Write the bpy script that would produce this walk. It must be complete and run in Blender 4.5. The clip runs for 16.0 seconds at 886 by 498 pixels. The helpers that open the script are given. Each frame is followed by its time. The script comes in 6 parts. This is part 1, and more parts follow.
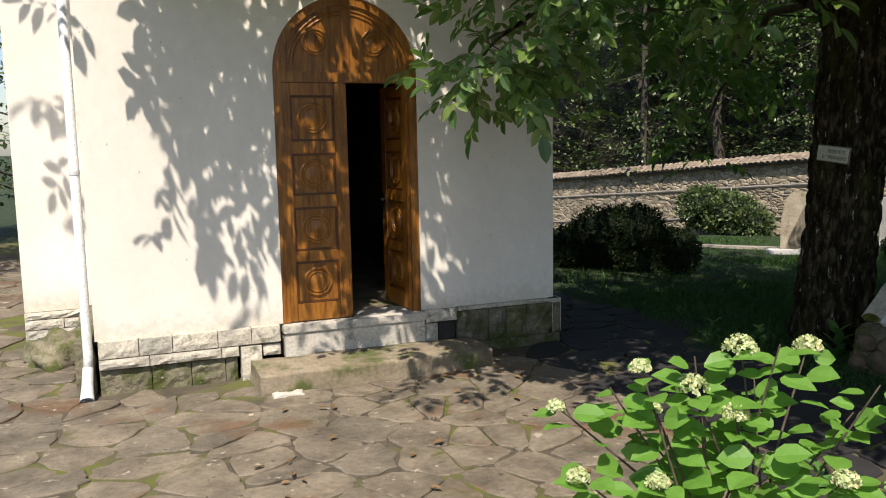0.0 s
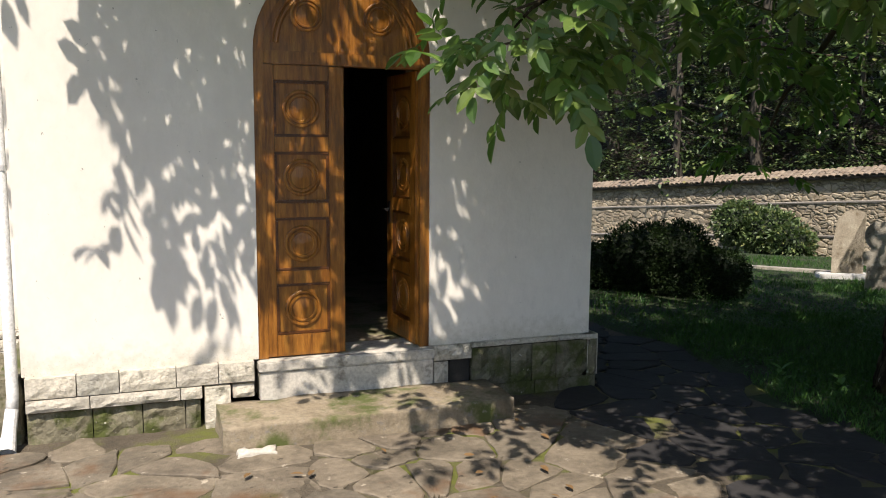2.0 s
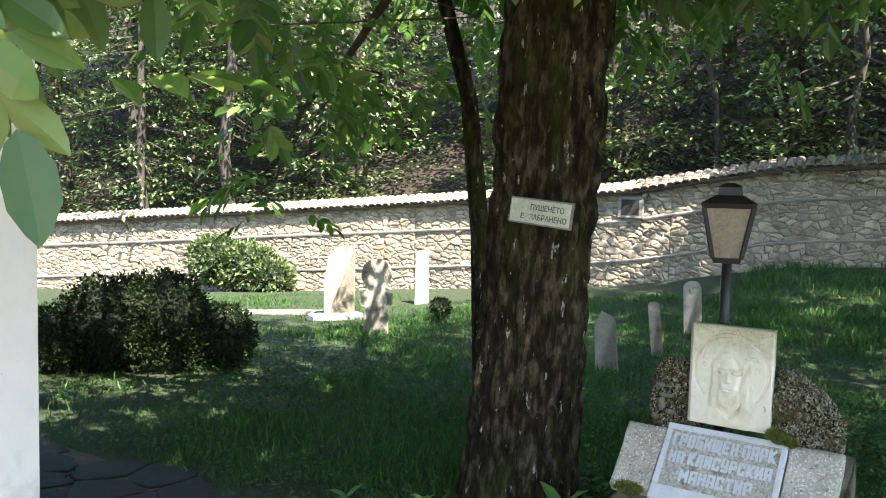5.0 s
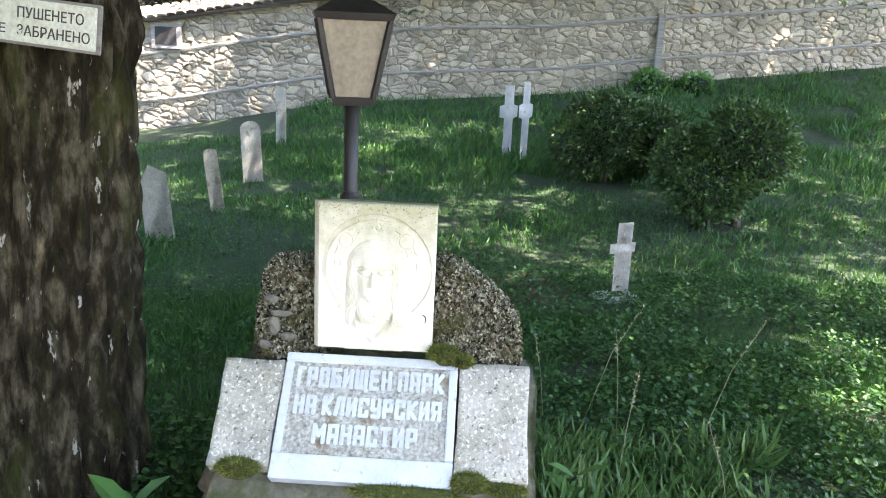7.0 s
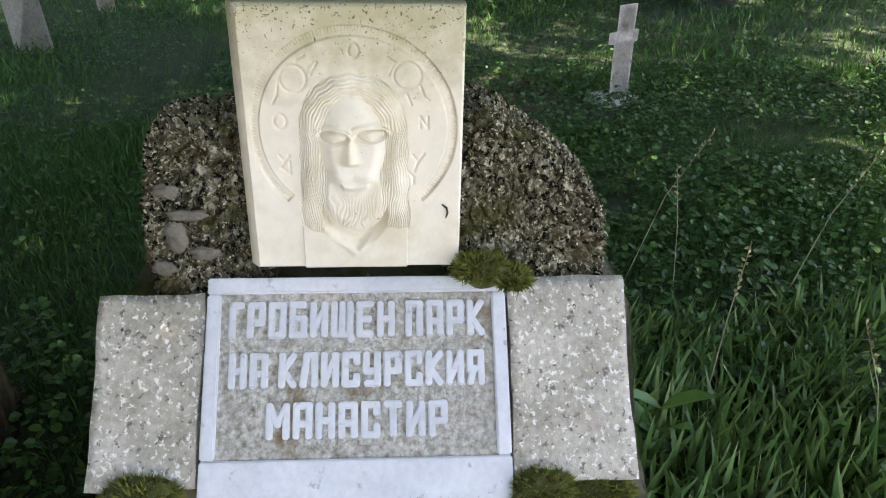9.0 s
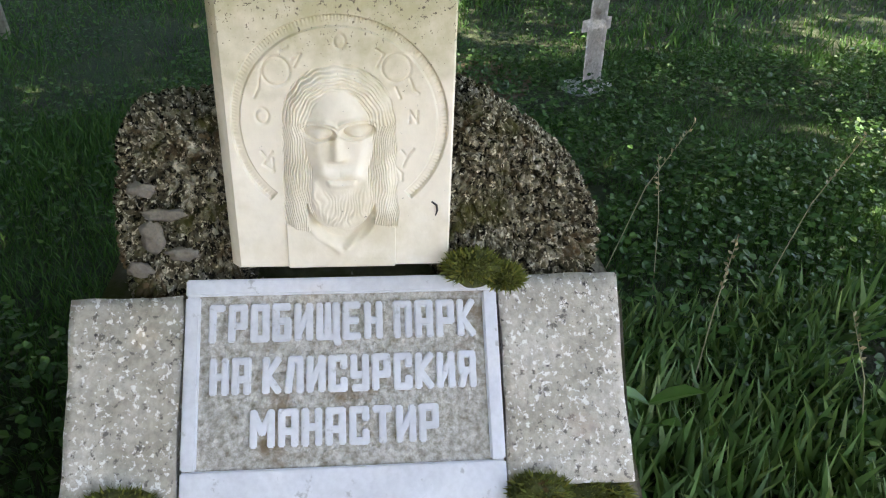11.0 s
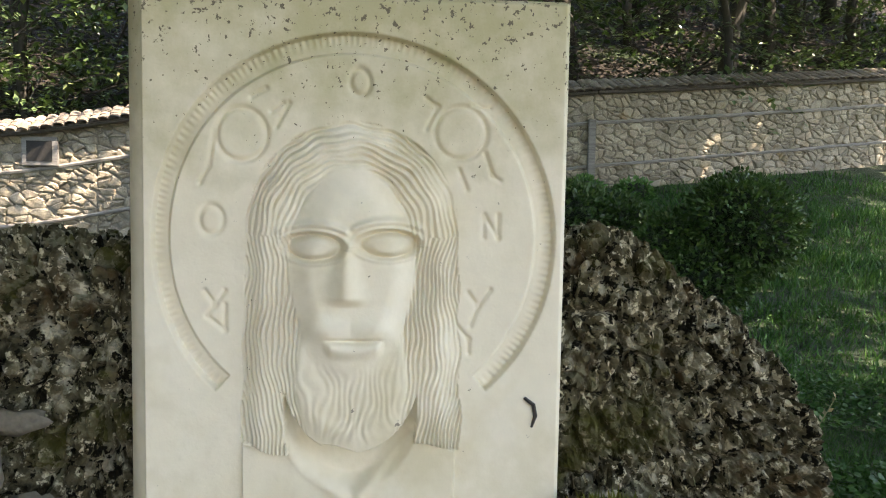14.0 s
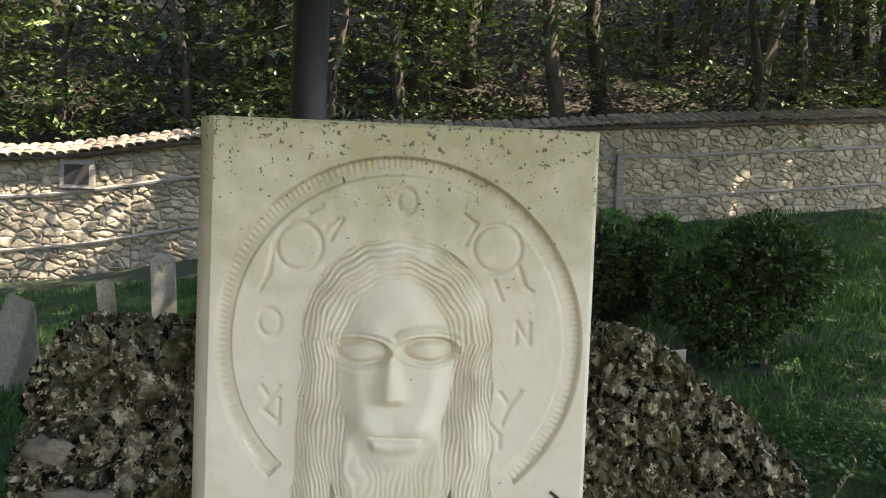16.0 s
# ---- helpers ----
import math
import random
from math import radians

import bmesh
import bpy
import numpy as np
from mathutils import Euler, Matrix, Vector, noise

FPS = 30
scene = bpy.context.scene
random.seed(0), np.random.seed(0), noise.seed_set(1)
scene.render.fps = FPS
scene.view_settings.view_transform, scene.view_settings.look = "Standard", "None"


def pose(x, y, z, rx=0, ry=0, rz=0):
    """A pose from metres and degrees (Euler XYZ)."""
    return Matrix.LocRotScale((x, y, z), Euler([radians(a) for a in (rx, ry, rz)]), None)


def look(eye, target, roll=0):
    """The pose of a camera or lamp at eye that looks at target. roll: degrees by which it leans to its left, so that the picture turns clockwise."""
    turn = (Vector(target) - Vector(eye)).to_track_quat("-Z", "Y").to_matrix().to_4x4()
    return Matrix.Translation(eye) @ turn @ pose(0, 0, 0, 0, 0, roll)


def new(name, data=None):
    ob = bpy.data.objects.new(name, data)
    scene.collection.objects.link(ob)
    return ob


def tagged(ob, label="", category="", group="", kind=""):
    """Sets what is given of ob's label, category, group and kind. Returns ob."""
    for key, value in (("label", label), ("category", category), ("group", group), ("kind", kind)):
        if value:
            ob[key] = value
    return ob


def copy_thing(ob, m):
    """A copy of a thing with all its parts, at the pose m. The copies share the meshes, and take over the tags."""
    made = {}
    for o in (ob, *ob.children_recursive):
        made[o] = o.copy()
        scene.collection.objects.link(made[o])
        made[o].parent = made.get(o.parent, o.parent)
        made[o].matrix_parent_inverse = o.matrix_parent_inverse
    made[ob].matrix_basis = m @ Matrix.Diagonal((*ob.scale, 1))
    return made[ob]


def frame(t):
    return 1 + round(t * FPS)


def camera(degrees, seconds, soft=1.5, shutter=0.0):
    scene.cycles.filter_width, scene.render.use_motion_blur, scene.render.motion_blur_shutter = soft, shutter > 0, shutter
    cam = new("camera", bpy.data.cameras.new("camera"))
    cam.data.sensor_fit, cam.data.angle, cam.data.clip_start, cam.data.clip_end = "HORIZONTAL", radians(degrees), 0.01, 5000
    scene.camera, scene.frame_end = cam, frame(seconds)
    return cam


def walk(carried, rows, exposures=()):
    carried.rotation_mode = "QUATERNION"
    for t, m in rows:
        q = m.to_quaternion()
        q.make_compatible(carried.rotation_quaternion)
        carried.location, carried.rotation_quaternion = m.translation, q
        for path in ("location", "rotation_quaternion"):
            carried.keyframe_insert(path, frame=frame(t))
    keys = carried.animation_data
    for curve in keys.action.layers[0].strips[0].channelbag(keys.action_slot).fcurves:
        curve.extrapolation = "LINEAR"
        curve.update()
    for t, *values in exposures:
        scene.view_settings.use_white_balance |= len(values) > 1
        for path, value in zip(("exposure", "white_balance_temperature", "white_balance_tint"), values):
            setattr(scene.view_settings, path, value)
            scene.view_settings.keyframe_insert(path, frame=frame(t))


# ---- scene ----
cam = camera(56.4, 16.0, soft=1.05)
METRES, EYE, TILT, LEAN, TURN = 7.3, 1.77, 0.0, 0.0, -21.6
ROWS = [
    (0.0, 0.0, 0.0, 0.0, -0.14, -7.28, 1.08),
    (0.5, 0.0025, 0.0205, -0.0029, -1.02, -6.96, 1.46),
    (1.0, 0.0141, 0.0672, -0.0024, 1.8, -6.07, 1.62),
    (1.5, 0.0116, 0.1138, -0.0062, 2.0, -4.9, 1.19),
    (2.0, 0.0057, 0.1657, -0.0052, 1.48, -6.85, -0.38),
    (2.5, 0.0122, 0.2218, -0.0064, 3.8, -4.14, -0.55),
    (3.0, 0.0183, 0.2721, 0.0034, 0.91, -5.71, 0.59),
    (3.5, 0.0121, 0.3198, 0.0001, -8.84, -3.43, -0.18),
    (4.0, 0.0168, 0.3678, -0.0029, -18.26, -5.77, -0.8),
    (4.5, 0.0383, 0.4374, -0.0045, -23.83, -4.64, 0.61),
    (5.0, 0.058, 0.4939, -0.0045, -34.73, -4.26, -1.46),
    (7.5, 0.2414, 0.6749, -0.0264, -68.97, -16.8, -2.27),
    (8.0, 0.2786, 0.6973, -0.0353, -69.18, -20.19, -1.44),
    (8.5, 0.3155, 0.7154, -0.042, -69.15, -26.35, -1.49),
    (9.0, 0.3319, 0.7302, -0.0465, -71.48, -28.9, -1.04),
    (11.5, 0.3417, 0.7399, -0.0483, -74.29, -29.19, -1.97),
    (12.0, 0.3513, 0.7453, -0.0585, -74.41, -25.58, -1.36),
    (12.5, 0.3679, 0.7543, -0.0724, -72.64, -19.07, -0.02),
    (13.0, 0.3907, 0.7591, -0.089, -73.85, -13.6, -2.0),
    (13.5, 0.4025, 0.7637, -0.0988, -72.46, -7.86, -1.03),
    (14.0, 0.4039, 0.7652, -0.1066, -72.45, -4.29, -0.98),
    (14.5, 0.4053, 0.766, -0.1086, -72.8, -3.66, -0.73),
    (15.0, 0.4054, 0.7665, -0.1081, -72.38, -3.31, -1.23),
    (15.5, 0.4035, 0.7656, -0.1044, -71.95, -2.85, -2.25),
    (16.0, 0.3952, 0.7642, -0.0961, -70.59, -2.55, -2.25),
]
EXPOSURES = [(0.0, 0.5, 6500, 13), (2.5, 0.6, 6500, 14), (3.0, 0.75, 6600, 14), (3.5, 1.68, 6700, 14), (4.0, 2.0, 6600, 14), (4.5, 1.9, 6550, 15), (5.0, 2.6, 6400, 14), (7.5, 3.55, 6300, 22), (8.2, 3.2, 6450, 25), (9.0, 2.9, 6850, 23), (11.5, 2.85, 6900, 22), (12.5, 2.85, 6900, 18), (14.0, 2.42, 7100, 16), (16.0, 2.28, 7150, 16)]
walk(cam, [(t, pose(0, 0, EYE, TILT, LEAN, TURN) @ pose(METRES * x, METRES * y, METRES * z, 90 + pitch, roll, yaw)) for t, x, y, z, yaw, pitch, roll in ROWS], EXPOSURES)

# ---- light ----
SUN_WAY = Vector((-0.25, -0.485, 0.84)).normalized()
world = bpy.data.worlds.new("sky")
scene.world = world
world.use_nodes = True
sky = world.node_tree.nodes.new("ShaderNodeTexSky")
sky.sky_type, sky.sun_disc = "NISHITA", False
sky.sun_elevation = math.asin(SUN_WAY.z)
sky.sun_rotation = math.atan2(SUN_WAY.x, SUN_WAY.y)
world.node_tree.links.new(sky.outputs[0], world.node_tree.nodes["Background"].inputs[0])
world.node_tree.nodes["Background"].inputs[1].default_value = 0.11
sun = new("sun", bpy.data.lights.new("sun", "SUN"))
sun.data.energy, sun.data.angle, sun.data.color = 5.0, radians(0.53), (1.0, 0.91, 0.78)
sun.matrix_basis = look((0, 0, 30), Vector((0, 0, 30)) - SUN_WAY)

# ---- materials ----
def wire(nt, a, b):
    nt.links.new(a, b)


def ramp(nt, fac, stops):
    r = nt.nodes.new("ShaderNodeValToRGB")
    el = r.color_ramp.elements
    el[0].position, el[0].color = stops[0][0], (*stops[0][1], 1)
    el[1].position, el[1].color = stops[-1][0], (*stops[-1][1], 1)
    for p, c in stops[1:-1]:
        e = el.new(p)
        e.color = (*c, 1)
    wire(nt, fac, r.inputs[0])
    return r.outputs[0]


def noisy(nt, vec, scale, detail=6.0, rough=0.6):
    n = nt.nodes.new("ShaderNodeTexNoise")
    n.inputs["Scale"].default_value, n.inputs["Detail"].default_value, n.inputs["Roughness"].default_value = scale, detail, rough
    wire(nt, vec, n.inputs["Vector"])
    return n.outputs["Fac"]


def mixed(nt, fac, a, b, how="MIX"):
    m = nt.nodes.new("ShaderNodeMix")
    m.data_type, m.blend_type = "RGBA", how
    for sock, val in ((m.inputs[0], fac), (m.inputs[6], a), (m.inputs[7], b)):
        if isinstance(val, (int, float)):
            sock.default_value = val
        elif isinstance(val, tuple):
            sock.default_value = (*val, 1)
        else:
            wire(nt, val, sock)
    return m.outputs[2]


def surf(name, cols, scale, rough=0.85, bump=0.3, bump_scale=None, spots=(), stretch=(1, 1, 1), vary=0.0, island=0.0, gloss=0.5, bump_dist=0.01, mottle=0.6):
    """Stone, plaster, wood and soil: two scales of colour, spots (colour, scale, from, to), relief, and change from piece to piece."""
    m = bpy.data.materials.new(name)
    m.use_nodes = True
    nt = m.node_tree
    b = nt.nodes["Principled BSDF"]
    geo = nt.nodes.new("ShaderNodeNewGeometry")
    mp = nt.nodes.new("ShaderNodeMapping")
    mp.inputs["Scale"].default_value = stretch
    wire(nt, geo.outputs["Position"], mp.inputs["Vector"])
    vec = mp.outputs[0]
    k = len(cols) - 1
    col = ramp(nt, noisy(nt, vec, scale), [(0.3 + 0.4 * i / k, c) for i, c in enumerate(cols)])
    fine = noisy(nt, vec, scale * 9, 4.0)
    col = mixed(nt, mottle, col, ramp(nt, fine, [(0.32, (0.5, 0.5, 0.5)), (0.62, (1.0, 1.0, 1.0))]), "MULTIPLY")
    for c, sc, lo, hi in spots:
        f = ramp(nt, noisy(nt, vec, sc, 5.0, 0.65), [(lo, (0, 0, 0)), (hi, (1, 1, 1))])
        col = mixed(nt, f, col, c)
    for amount, out in ((vary, "object"), (island, "island")):
        if amount:
            src = nt.nodes.new("ShaderNodeObjectInfo").outputs["Random"] if out == "object" else geo.outputs["Random Per Island"]
            lo, hi = 1 - amount, 1.0
            col = mixed(nt, 1.0, col, ramp(nt, src, [(0.0, (lo, lo, lo * 0.96)), (0.5, (hi, hi * 0.97, hi * 0.9)), (1.0, (lo * 1.2, lo * 1.16, lo * 1.1))]), "MULTIPLY")
    wire(nt, col, b.inputs["Base Color"])
    b.inputs["Roughness"].default_value = rough
    b.inputs["Specular IOR Level"].default_value = gloss
    if bump:
        bp = nt.nodes.new("ShaderNodeBump")
        bp.inputs["Strength"].default_value, bp.inputs["Distance"].default_value = bump, bump_dist
        wire(nt, noisy(nt, vec, bump_scale or scale * 6, 8.0, 0.65), bp.inputs["Height"])
        wire(nt, bp.outputs[0], b.inputs["Normal"])
    return m


def leafy(name, dark, light, through_light, rough=0.45, share=0.35, gloss=0.5):
    """Leaves: each one its own green, some light let through."""
    m = bpy.data.materials.new(name)
    m.use_nodes = True
    nt = m.node_tree
    b = nt.nodes["Principled BSDF"]
    geo = nt.nodes.new("ShaderNodeNewGeometry")
    col = ramp(nt, geo.outputs["Random Per Island"], [(0.0, dark), (0.8, light), (1.0, (light[0] * 1.5, light[1] * 1.15, light[2]))])
    col = mixed(nt, 0.4, col, ramp(nt, noisy(nt, geo.outputs["Position"], 30.0), [(0.35, (0.6, 0.6, 0.6)), (0.65, (1, 1, 1))]), "MULTIPLY")
    wire(nt, col, b.inputs["Base Color"])
    b.inputs["Roughness"].default_value = rough
    b.inputs["Specular IOR Level"].default_value = gloss
    tr = nt.nodes.new("ShaderNodeBsdfTranslucent")
    tr.inputs["Color"].default_value = (*through_light, 1)
    mx = nt.nodes.new("ShaderNodeMixShader")
    mx.inputs[0].default_value = share
    wire(nt, b.outputs[0], mx.inputs[1])
    wire(nt, tr.outputs[0], mx.inputs[2])
    wire(nt, mx.outputs[0], nt.nodes["Material Output"].inputs["Surface"])
    return m


PLASTER = surf("lime_plaster", [(0.70, 0.66, 0.58), (0.80, 0.765, 0.69)], 1.3, 0.9, 0.35, 26, [((0.50, 0.49, 0.44), 3.0, 0.62, 0.80), ((0.30, 0.29, 0.25), 22.0, 0.69, 0.72)], stretch=(1, 1, 0.7), mottle=0.10)
QUARRY = surf("quarry_stone", [(0.50, 0.48, 0.42), (0.72, 0.69, 0.61)], 6, 0.9, 0.9, 30, [((0.16, 0.16, 0.13), 9.0, 0.58, 0.72)], vary=0.25, bump_dist=0.02)
FOUNDATION = surf("mossy_stone", [(0.13, 0.12, 0.08), (0.30, 0.28, 0.205)], 6, 0.95, 1.0, 22, [((0.07, 0.085, 0.02), 4.0, 0.46, 0.58), ((0.5, 0.49, 0.45), 35.0, 0.66, 0.7)], vary=0.3, bump_dist=0.02)
STEP = surf("worn_step_stone", [(0.20, 0.160, 0.105), (0.34, 0.285, 0.20)], 4, 0.9, 0.7, 40, [((0.075, 0.09, 0.022), 3.0, 0.49, 0.62), ((0.2, 0.18, 0.15), 16.0, 0.6, 0.7)])
SILL = surf("door_sill_stone", [(0.45, 0.42, 0.36), (0.60, 0.57, 0.50)], 5, 0.85, 0.4, 40, [((0.22, 0.20, 0.17), 8.0, 0.58, 0.7)])
FLAG = surf("flagstone", [(0.095, 0.080, 0.060), (0.185, 0.158, 0.122), (0.275, 0.235, 0.182)], 3.0, 0.8, 0.9, 14, [((0.135, 0.078, 0.042), 1.1, 0.56, 0.66), ((0.40, 0.36, 0.30), 9.0, 0.63, 0.69), ((0.075, 0.08, 0.022), 1.7, 0.60, 0.70), ((0.05, 0.042, 0.03), 14.0, 0.64, 0.70)], vary=0.28, island=0.0, bump_dist=0.015)
# blue-grey slate, darkened further: the tree's shade is put into the colour
SHADED_SLATE = surf("shade_darkened_slate", [(0.012, 0.012, 0.014), (0.030, 0.029, 0.031)], 2.2, 0.85, 0.6, 14, [((0.06, 0.055, 0.045), 5.0, 0.66, 0.74)], vary=0.25, bump_dist=0.012)
FLAG_REST = surf("flagstone_far", [(0.095, 0.080, 0.060), (0.185, 0.158, 0.122), (0.275, 0.235, 0.182)], 3.0, 0.8, 0.9, 14, [((0.135, 0.078, 0.042), 1.1, 0.56, 0.66), ((0.40, 0.36, 0.30), 9.0, 0.63, 0.69), ((0.075, 0.08, 0.022), 1.7, 0.60, 0.70), ((0.05, 0.042, 0.03), 14.0, 0.64, 0.70)], island=0.28, bump_dist=0.015)
OAK = surf("varnished_oak", [(0.12, 0.042, 0.006), (0.27, 0.105, 0.015), (0.40, 0.180, 0.030)], 7, 0.30, 0.25, 40, [((0.12, 0.05, 0.015), 3.0, 0.6, 0.72)], stretch=(5, 5, 0.5))
DARKOAK = surf("oak_ledger", [(0.06, 0.02, 0.004), (0.14, 0.048, 0.010)], 7, 0.33, 0.25, 40, stretch=(0.6, 5, 5))
BARK = surf("walnut_bark", [(0.004, 0.003, 0.0015), (0.026, 0.020, 0.010), (0.13, 0.11, 0.068)], 21, 0.95, 1.0, 40, gloss=0.15, spots= [((0.045, 0.052, 0.010), 2.2, 0.52, 0.66), ((0.34, 0.32, 0.26), 24.0, 0.64, 0.67)], stretch=(1, 1, 0.35), bump_dist=0.03)
TWIG = surf("twig_bark", [(0.06, 0.045, 0.03), (0.13, 0.10, 0.07)], 14, 0.9, 0.5, 40)
FOREST_BARK = surf("forest_bark", [(0.035, 0.03, 0.024), (0.10, 0.09, 0.075)], 5, 0.95, 0.7, 20, stretch=(1, 1, 0.3), vary=0.3)
MORTAR = surf("fence_mortar", [(0.17, 0.147, 0.112), (0.29, 0.258, 0.205)], 3, 0.95, 0.6, 30)
RUBBLE = surf("rubble_stone", [(0.30, 0.252, 0.185), (0.57, 0.51, 0.41)], 4, 0.9, 0.8, 18, [((0.31, 0.23, 0.14), 2.0, 0.6, 0.7)], vary=0.45, bump_dist=0.02)
RUBBLE_REST = surf("rubble_stone_far", [(0.30, 0.252, 0.185), (0.57, 0.51, 0.41)], 4, 0.9, 0.8, 18, [((0.31, 0.23, 0.14), 2.0, 0.6, 0.7)], island=0.45, bump_dist=0.02)
TILE = surf("weathered_roof_tile", [(0.22, 0.17, 0.13), (0.36, 0.31, 0.26)], 6, 0.9, 0.6, 25, [((0.20, 0.19, 0.06), 3.0, 0.6, 0.7)], vary=0.4)
TILE_REST = surf("weathered_roof_tile_far", [(0.22, 0.17, 0.13), (0.36, 0.31, 0.26)], 6, 0.9, 0.6, 25, [((0.20, 0.19, 0.06), 3.0, 0.6, 0.7)], island=0.4)
TIMBER = surf("grey_timber", [(0.18, 0.16, 0.14), (0.32, 0.30, 0.27)], 6, 0.9, 0.5, 30, stretch=(3, 0.5, 6))
DARKTIMBER = surf("dark_eaves_timber", [(0.05, 0.04, 0.03), (0.10, 0.08, 0.06)], 6, 0.9, 0.4, 30)
GRASSGROUND = surf("grass_and_soil", [(0.014, 0.024, 0.008), (0.026, 0.048, 0.012), (0.035, 0.04, 0.018)], 2.2, 0.95, 1.0, 30, [((0.085, 0.065, 0.045), 1.3, 0.66, 0.74)], bump_dist=0.04)
SOIL = surf("mossy_joint_soil", [(0.062, 0.050, 0.034), (0.12, 0.098, 0.068)], 5, 0.95, 0.8, 40, [((0.10, 0.11, 0.018), 1.4, 0.47, 0.60)], bump_dist=0.02)
FIELDSTONE = surf("brown_fieldstone", [(0.10, 0.070, 0.046), (0.22, 0.165, 0.115)], 7, 0.9, 0.7, 40, [((0.06, 0.07, 0.018), 6.0, 0.55, 0.64)], vary=0.3)
EARTH = surf("bare_earth", [(0.06, 0.040, 0.022), (0.15, 0.10, 0.06)], 6, 0.95, 1.0, 40, [((0.03, 0.05, 0.014), 5.0, 0.55, 0.64)], bump_dist=0.02)
LITTER = surf("leaf_litter", [(0.016, 0.012, 0.008), (0.045, 0.032, 0.02)], 3, 0.95, 1.0, 25, [((0.03, 0.05, 0.015), 1.0, 0.55, 0.65)], bump_dist=0.05)
LIMESTONE = surf("carved_limestone", [(0.72, 0.655, 0.505), (0.80, 0.745, 0.61)], 5, 0.8, 0.18, 90, [((0.62, 0.555, 0.39), 6.0, 0.52, 0.70), ((0.24, 0.21, 0.16), 80.0, 0.70, 0.72)], bump_dist=0.004, mottle=0.10)


def rain_stain(m, z_from, z_to, colour, specks):
    """Yellow-green algae and dark lichen specks on the weather side of a slab, with a ragged lower end."""
    nt = m.node_tree
    b = nt.nodes["Principled BSDF"]
    col = b.inputs["Base Color"].links[0].from_socket
    geo = nt.nodes.new("ShaderNodeNewGeometry")
    sep = nt.nodes.new("ShaderNodeSeparateXYZ")
    wire(nt, geo.outputs["Position"], sep.inputs[0])
    level = nt.nodes.new("ShaderNodeMapRange")
    level.inputs["From Min"].default_value, level.inputs["From Max"].default_value = z_from, z_to
    wire(nt, sep.outputs["Z"], level.inputs["Value"])
    zone = level.outputs["Result"]
    ragged = mixed(nt, 0.55, zone, noisy(nt, geo.outputs["Position"], 22.0, 6.0))
    f = ramp(nt, ragged, [(0.42, (0, 0, 0)), (0.72, (0.8, 0.8, 0.8))])
    col = mixed(nt, f, col, colour)
    dots = mixed(nt, 0.80, zone, noisy(nt, geo.outputs["Position"], 190.0, 3.0))
    col = mixed(nt, ramp(nt, dots, [(0.665, (0, 0, 0)), (0.69, (1, 1, 1))]), col, specks)
    wire(nt, col, b.inputs["Base Color"])


rain_stain(PLASTER, 0.66, 0.34, (0.50, 0.46, 0.37), (0.22, 0.20, 0.16))
rain_stain(LIMESTONE, 0.90, 1.15, (0.35, 0.325, 0.16), (0.14, 0.12, 0.08))
MARBLE = surf("grey_marble", [(0.52, 0.53, 0.54), (0.66, 0.67, 0.67)], 9, 0.7, 0.25, 60, [((0.38, 0.38, 0.36), 28.0, 0.62, 0.68)], bump_dist=0.004, mottle=0.2)
PITTED = surf("pitted_plate_ground", [(0.22, 0.195, 0.135), (0.70, 0.675, 0.60)], 85, 0.9, 1.0, 120, [((0.20, 0.15, 0.09), 9.0, 0.58, 0.70)], bump_dist=0.006)
WING = surf("lichen_wing_stone", [(0.36, 0.325, 0.245), (0.60, 0.555, 0.455)], 9, 0.9, 0.9, 60, [((0.74, 0.72, 0.65), 85.0, 0.56, 0.61), ((0.15, 0.135, 0.11), 70.0, 0.58, 0.64), ((0.05, 0.045, 0.04), 42.0, 0.66, 0.69), ((0.40, 0.31, 0.24), 6.0, 0.62, 0.75)], bump_dist=0.006)
TUFA = surf("porous_tufa", [(0.018, 0.014, 0.006), (0.125, 0.110, 0.065), (0.46, 0.43, 0.33)], 44, 0.95, 1.0, 110, gloss=0.12, spots=[((0.54, 0.485, 0.345), 105.0, 0.55, 0.60), ((0.006, 0.005, 0.002), 80.0, 0.54, 0.575), ((0.060, 0.058, 0.016), 11.0, 0.56, 0.66), ((0.10, 0.07, 0.035), 16.0, 0.58, 0.66)], bump_dist=0.006, mottle=0.3)
MORTARGREY = surf("smeared_mortar", [(0.12, 0.105, 0.08), (0.20, 0.18, 0.14)], 20, 0.9, 0.4, 80)
MOSS = surf("moss", [(0.05, 0.065, 0.01), (0.13, 0.14, 0.025)], 40, 1.0, 1.0, 150, [((0.14, 0.07, 0.02), 14.0, 0.62, 0.7)], bump_dist=0.01)
GRAVE = surf("old_gravestone", [(0.30, 0.29, 0.26), (0.44, 0.42, 0.38)], 8, 0.9, 0.6, 50, [((0.17, 0.15, 0.12), 7.0, 0.58, 0.68), ((0.55, 0.54, 0.5), 40.0, 0.66, 0.7)], vary=0.2)
GRAVEWHITE = surf("white_gravestone", [(0.50, 0.50, 0.49), (0.66, 0.65, 0.63)], 8, 0.8, 0.4, 50, [((0.3, 0.29, 0.27), 12.0, 0.62, 0.7)])
IRON = surf("painted_iron", [(0.012, 0.010, 0.009), (0.03, 0.025, 0.022)], 12, 0.45, 0.3, 80)
FROST = surf("frosted_lantern_glass", [(0.20, 0.165, 0.115), (0.30, 0.26, 0.19)], 6, 0.35, 0.1, 60)
TIN = surf("white_painted_tin", [(0.70, 0.70, 0.68), (0.78, 0.78, 0.76)], 6, 0.5, 0.1, 30)
SIGNWHITE = surf("enamel_sign_white", [(0.55, 0.57, 0.46), (0.68, 0.69, 0.58)], 9, 0.5, 0.1, 50)
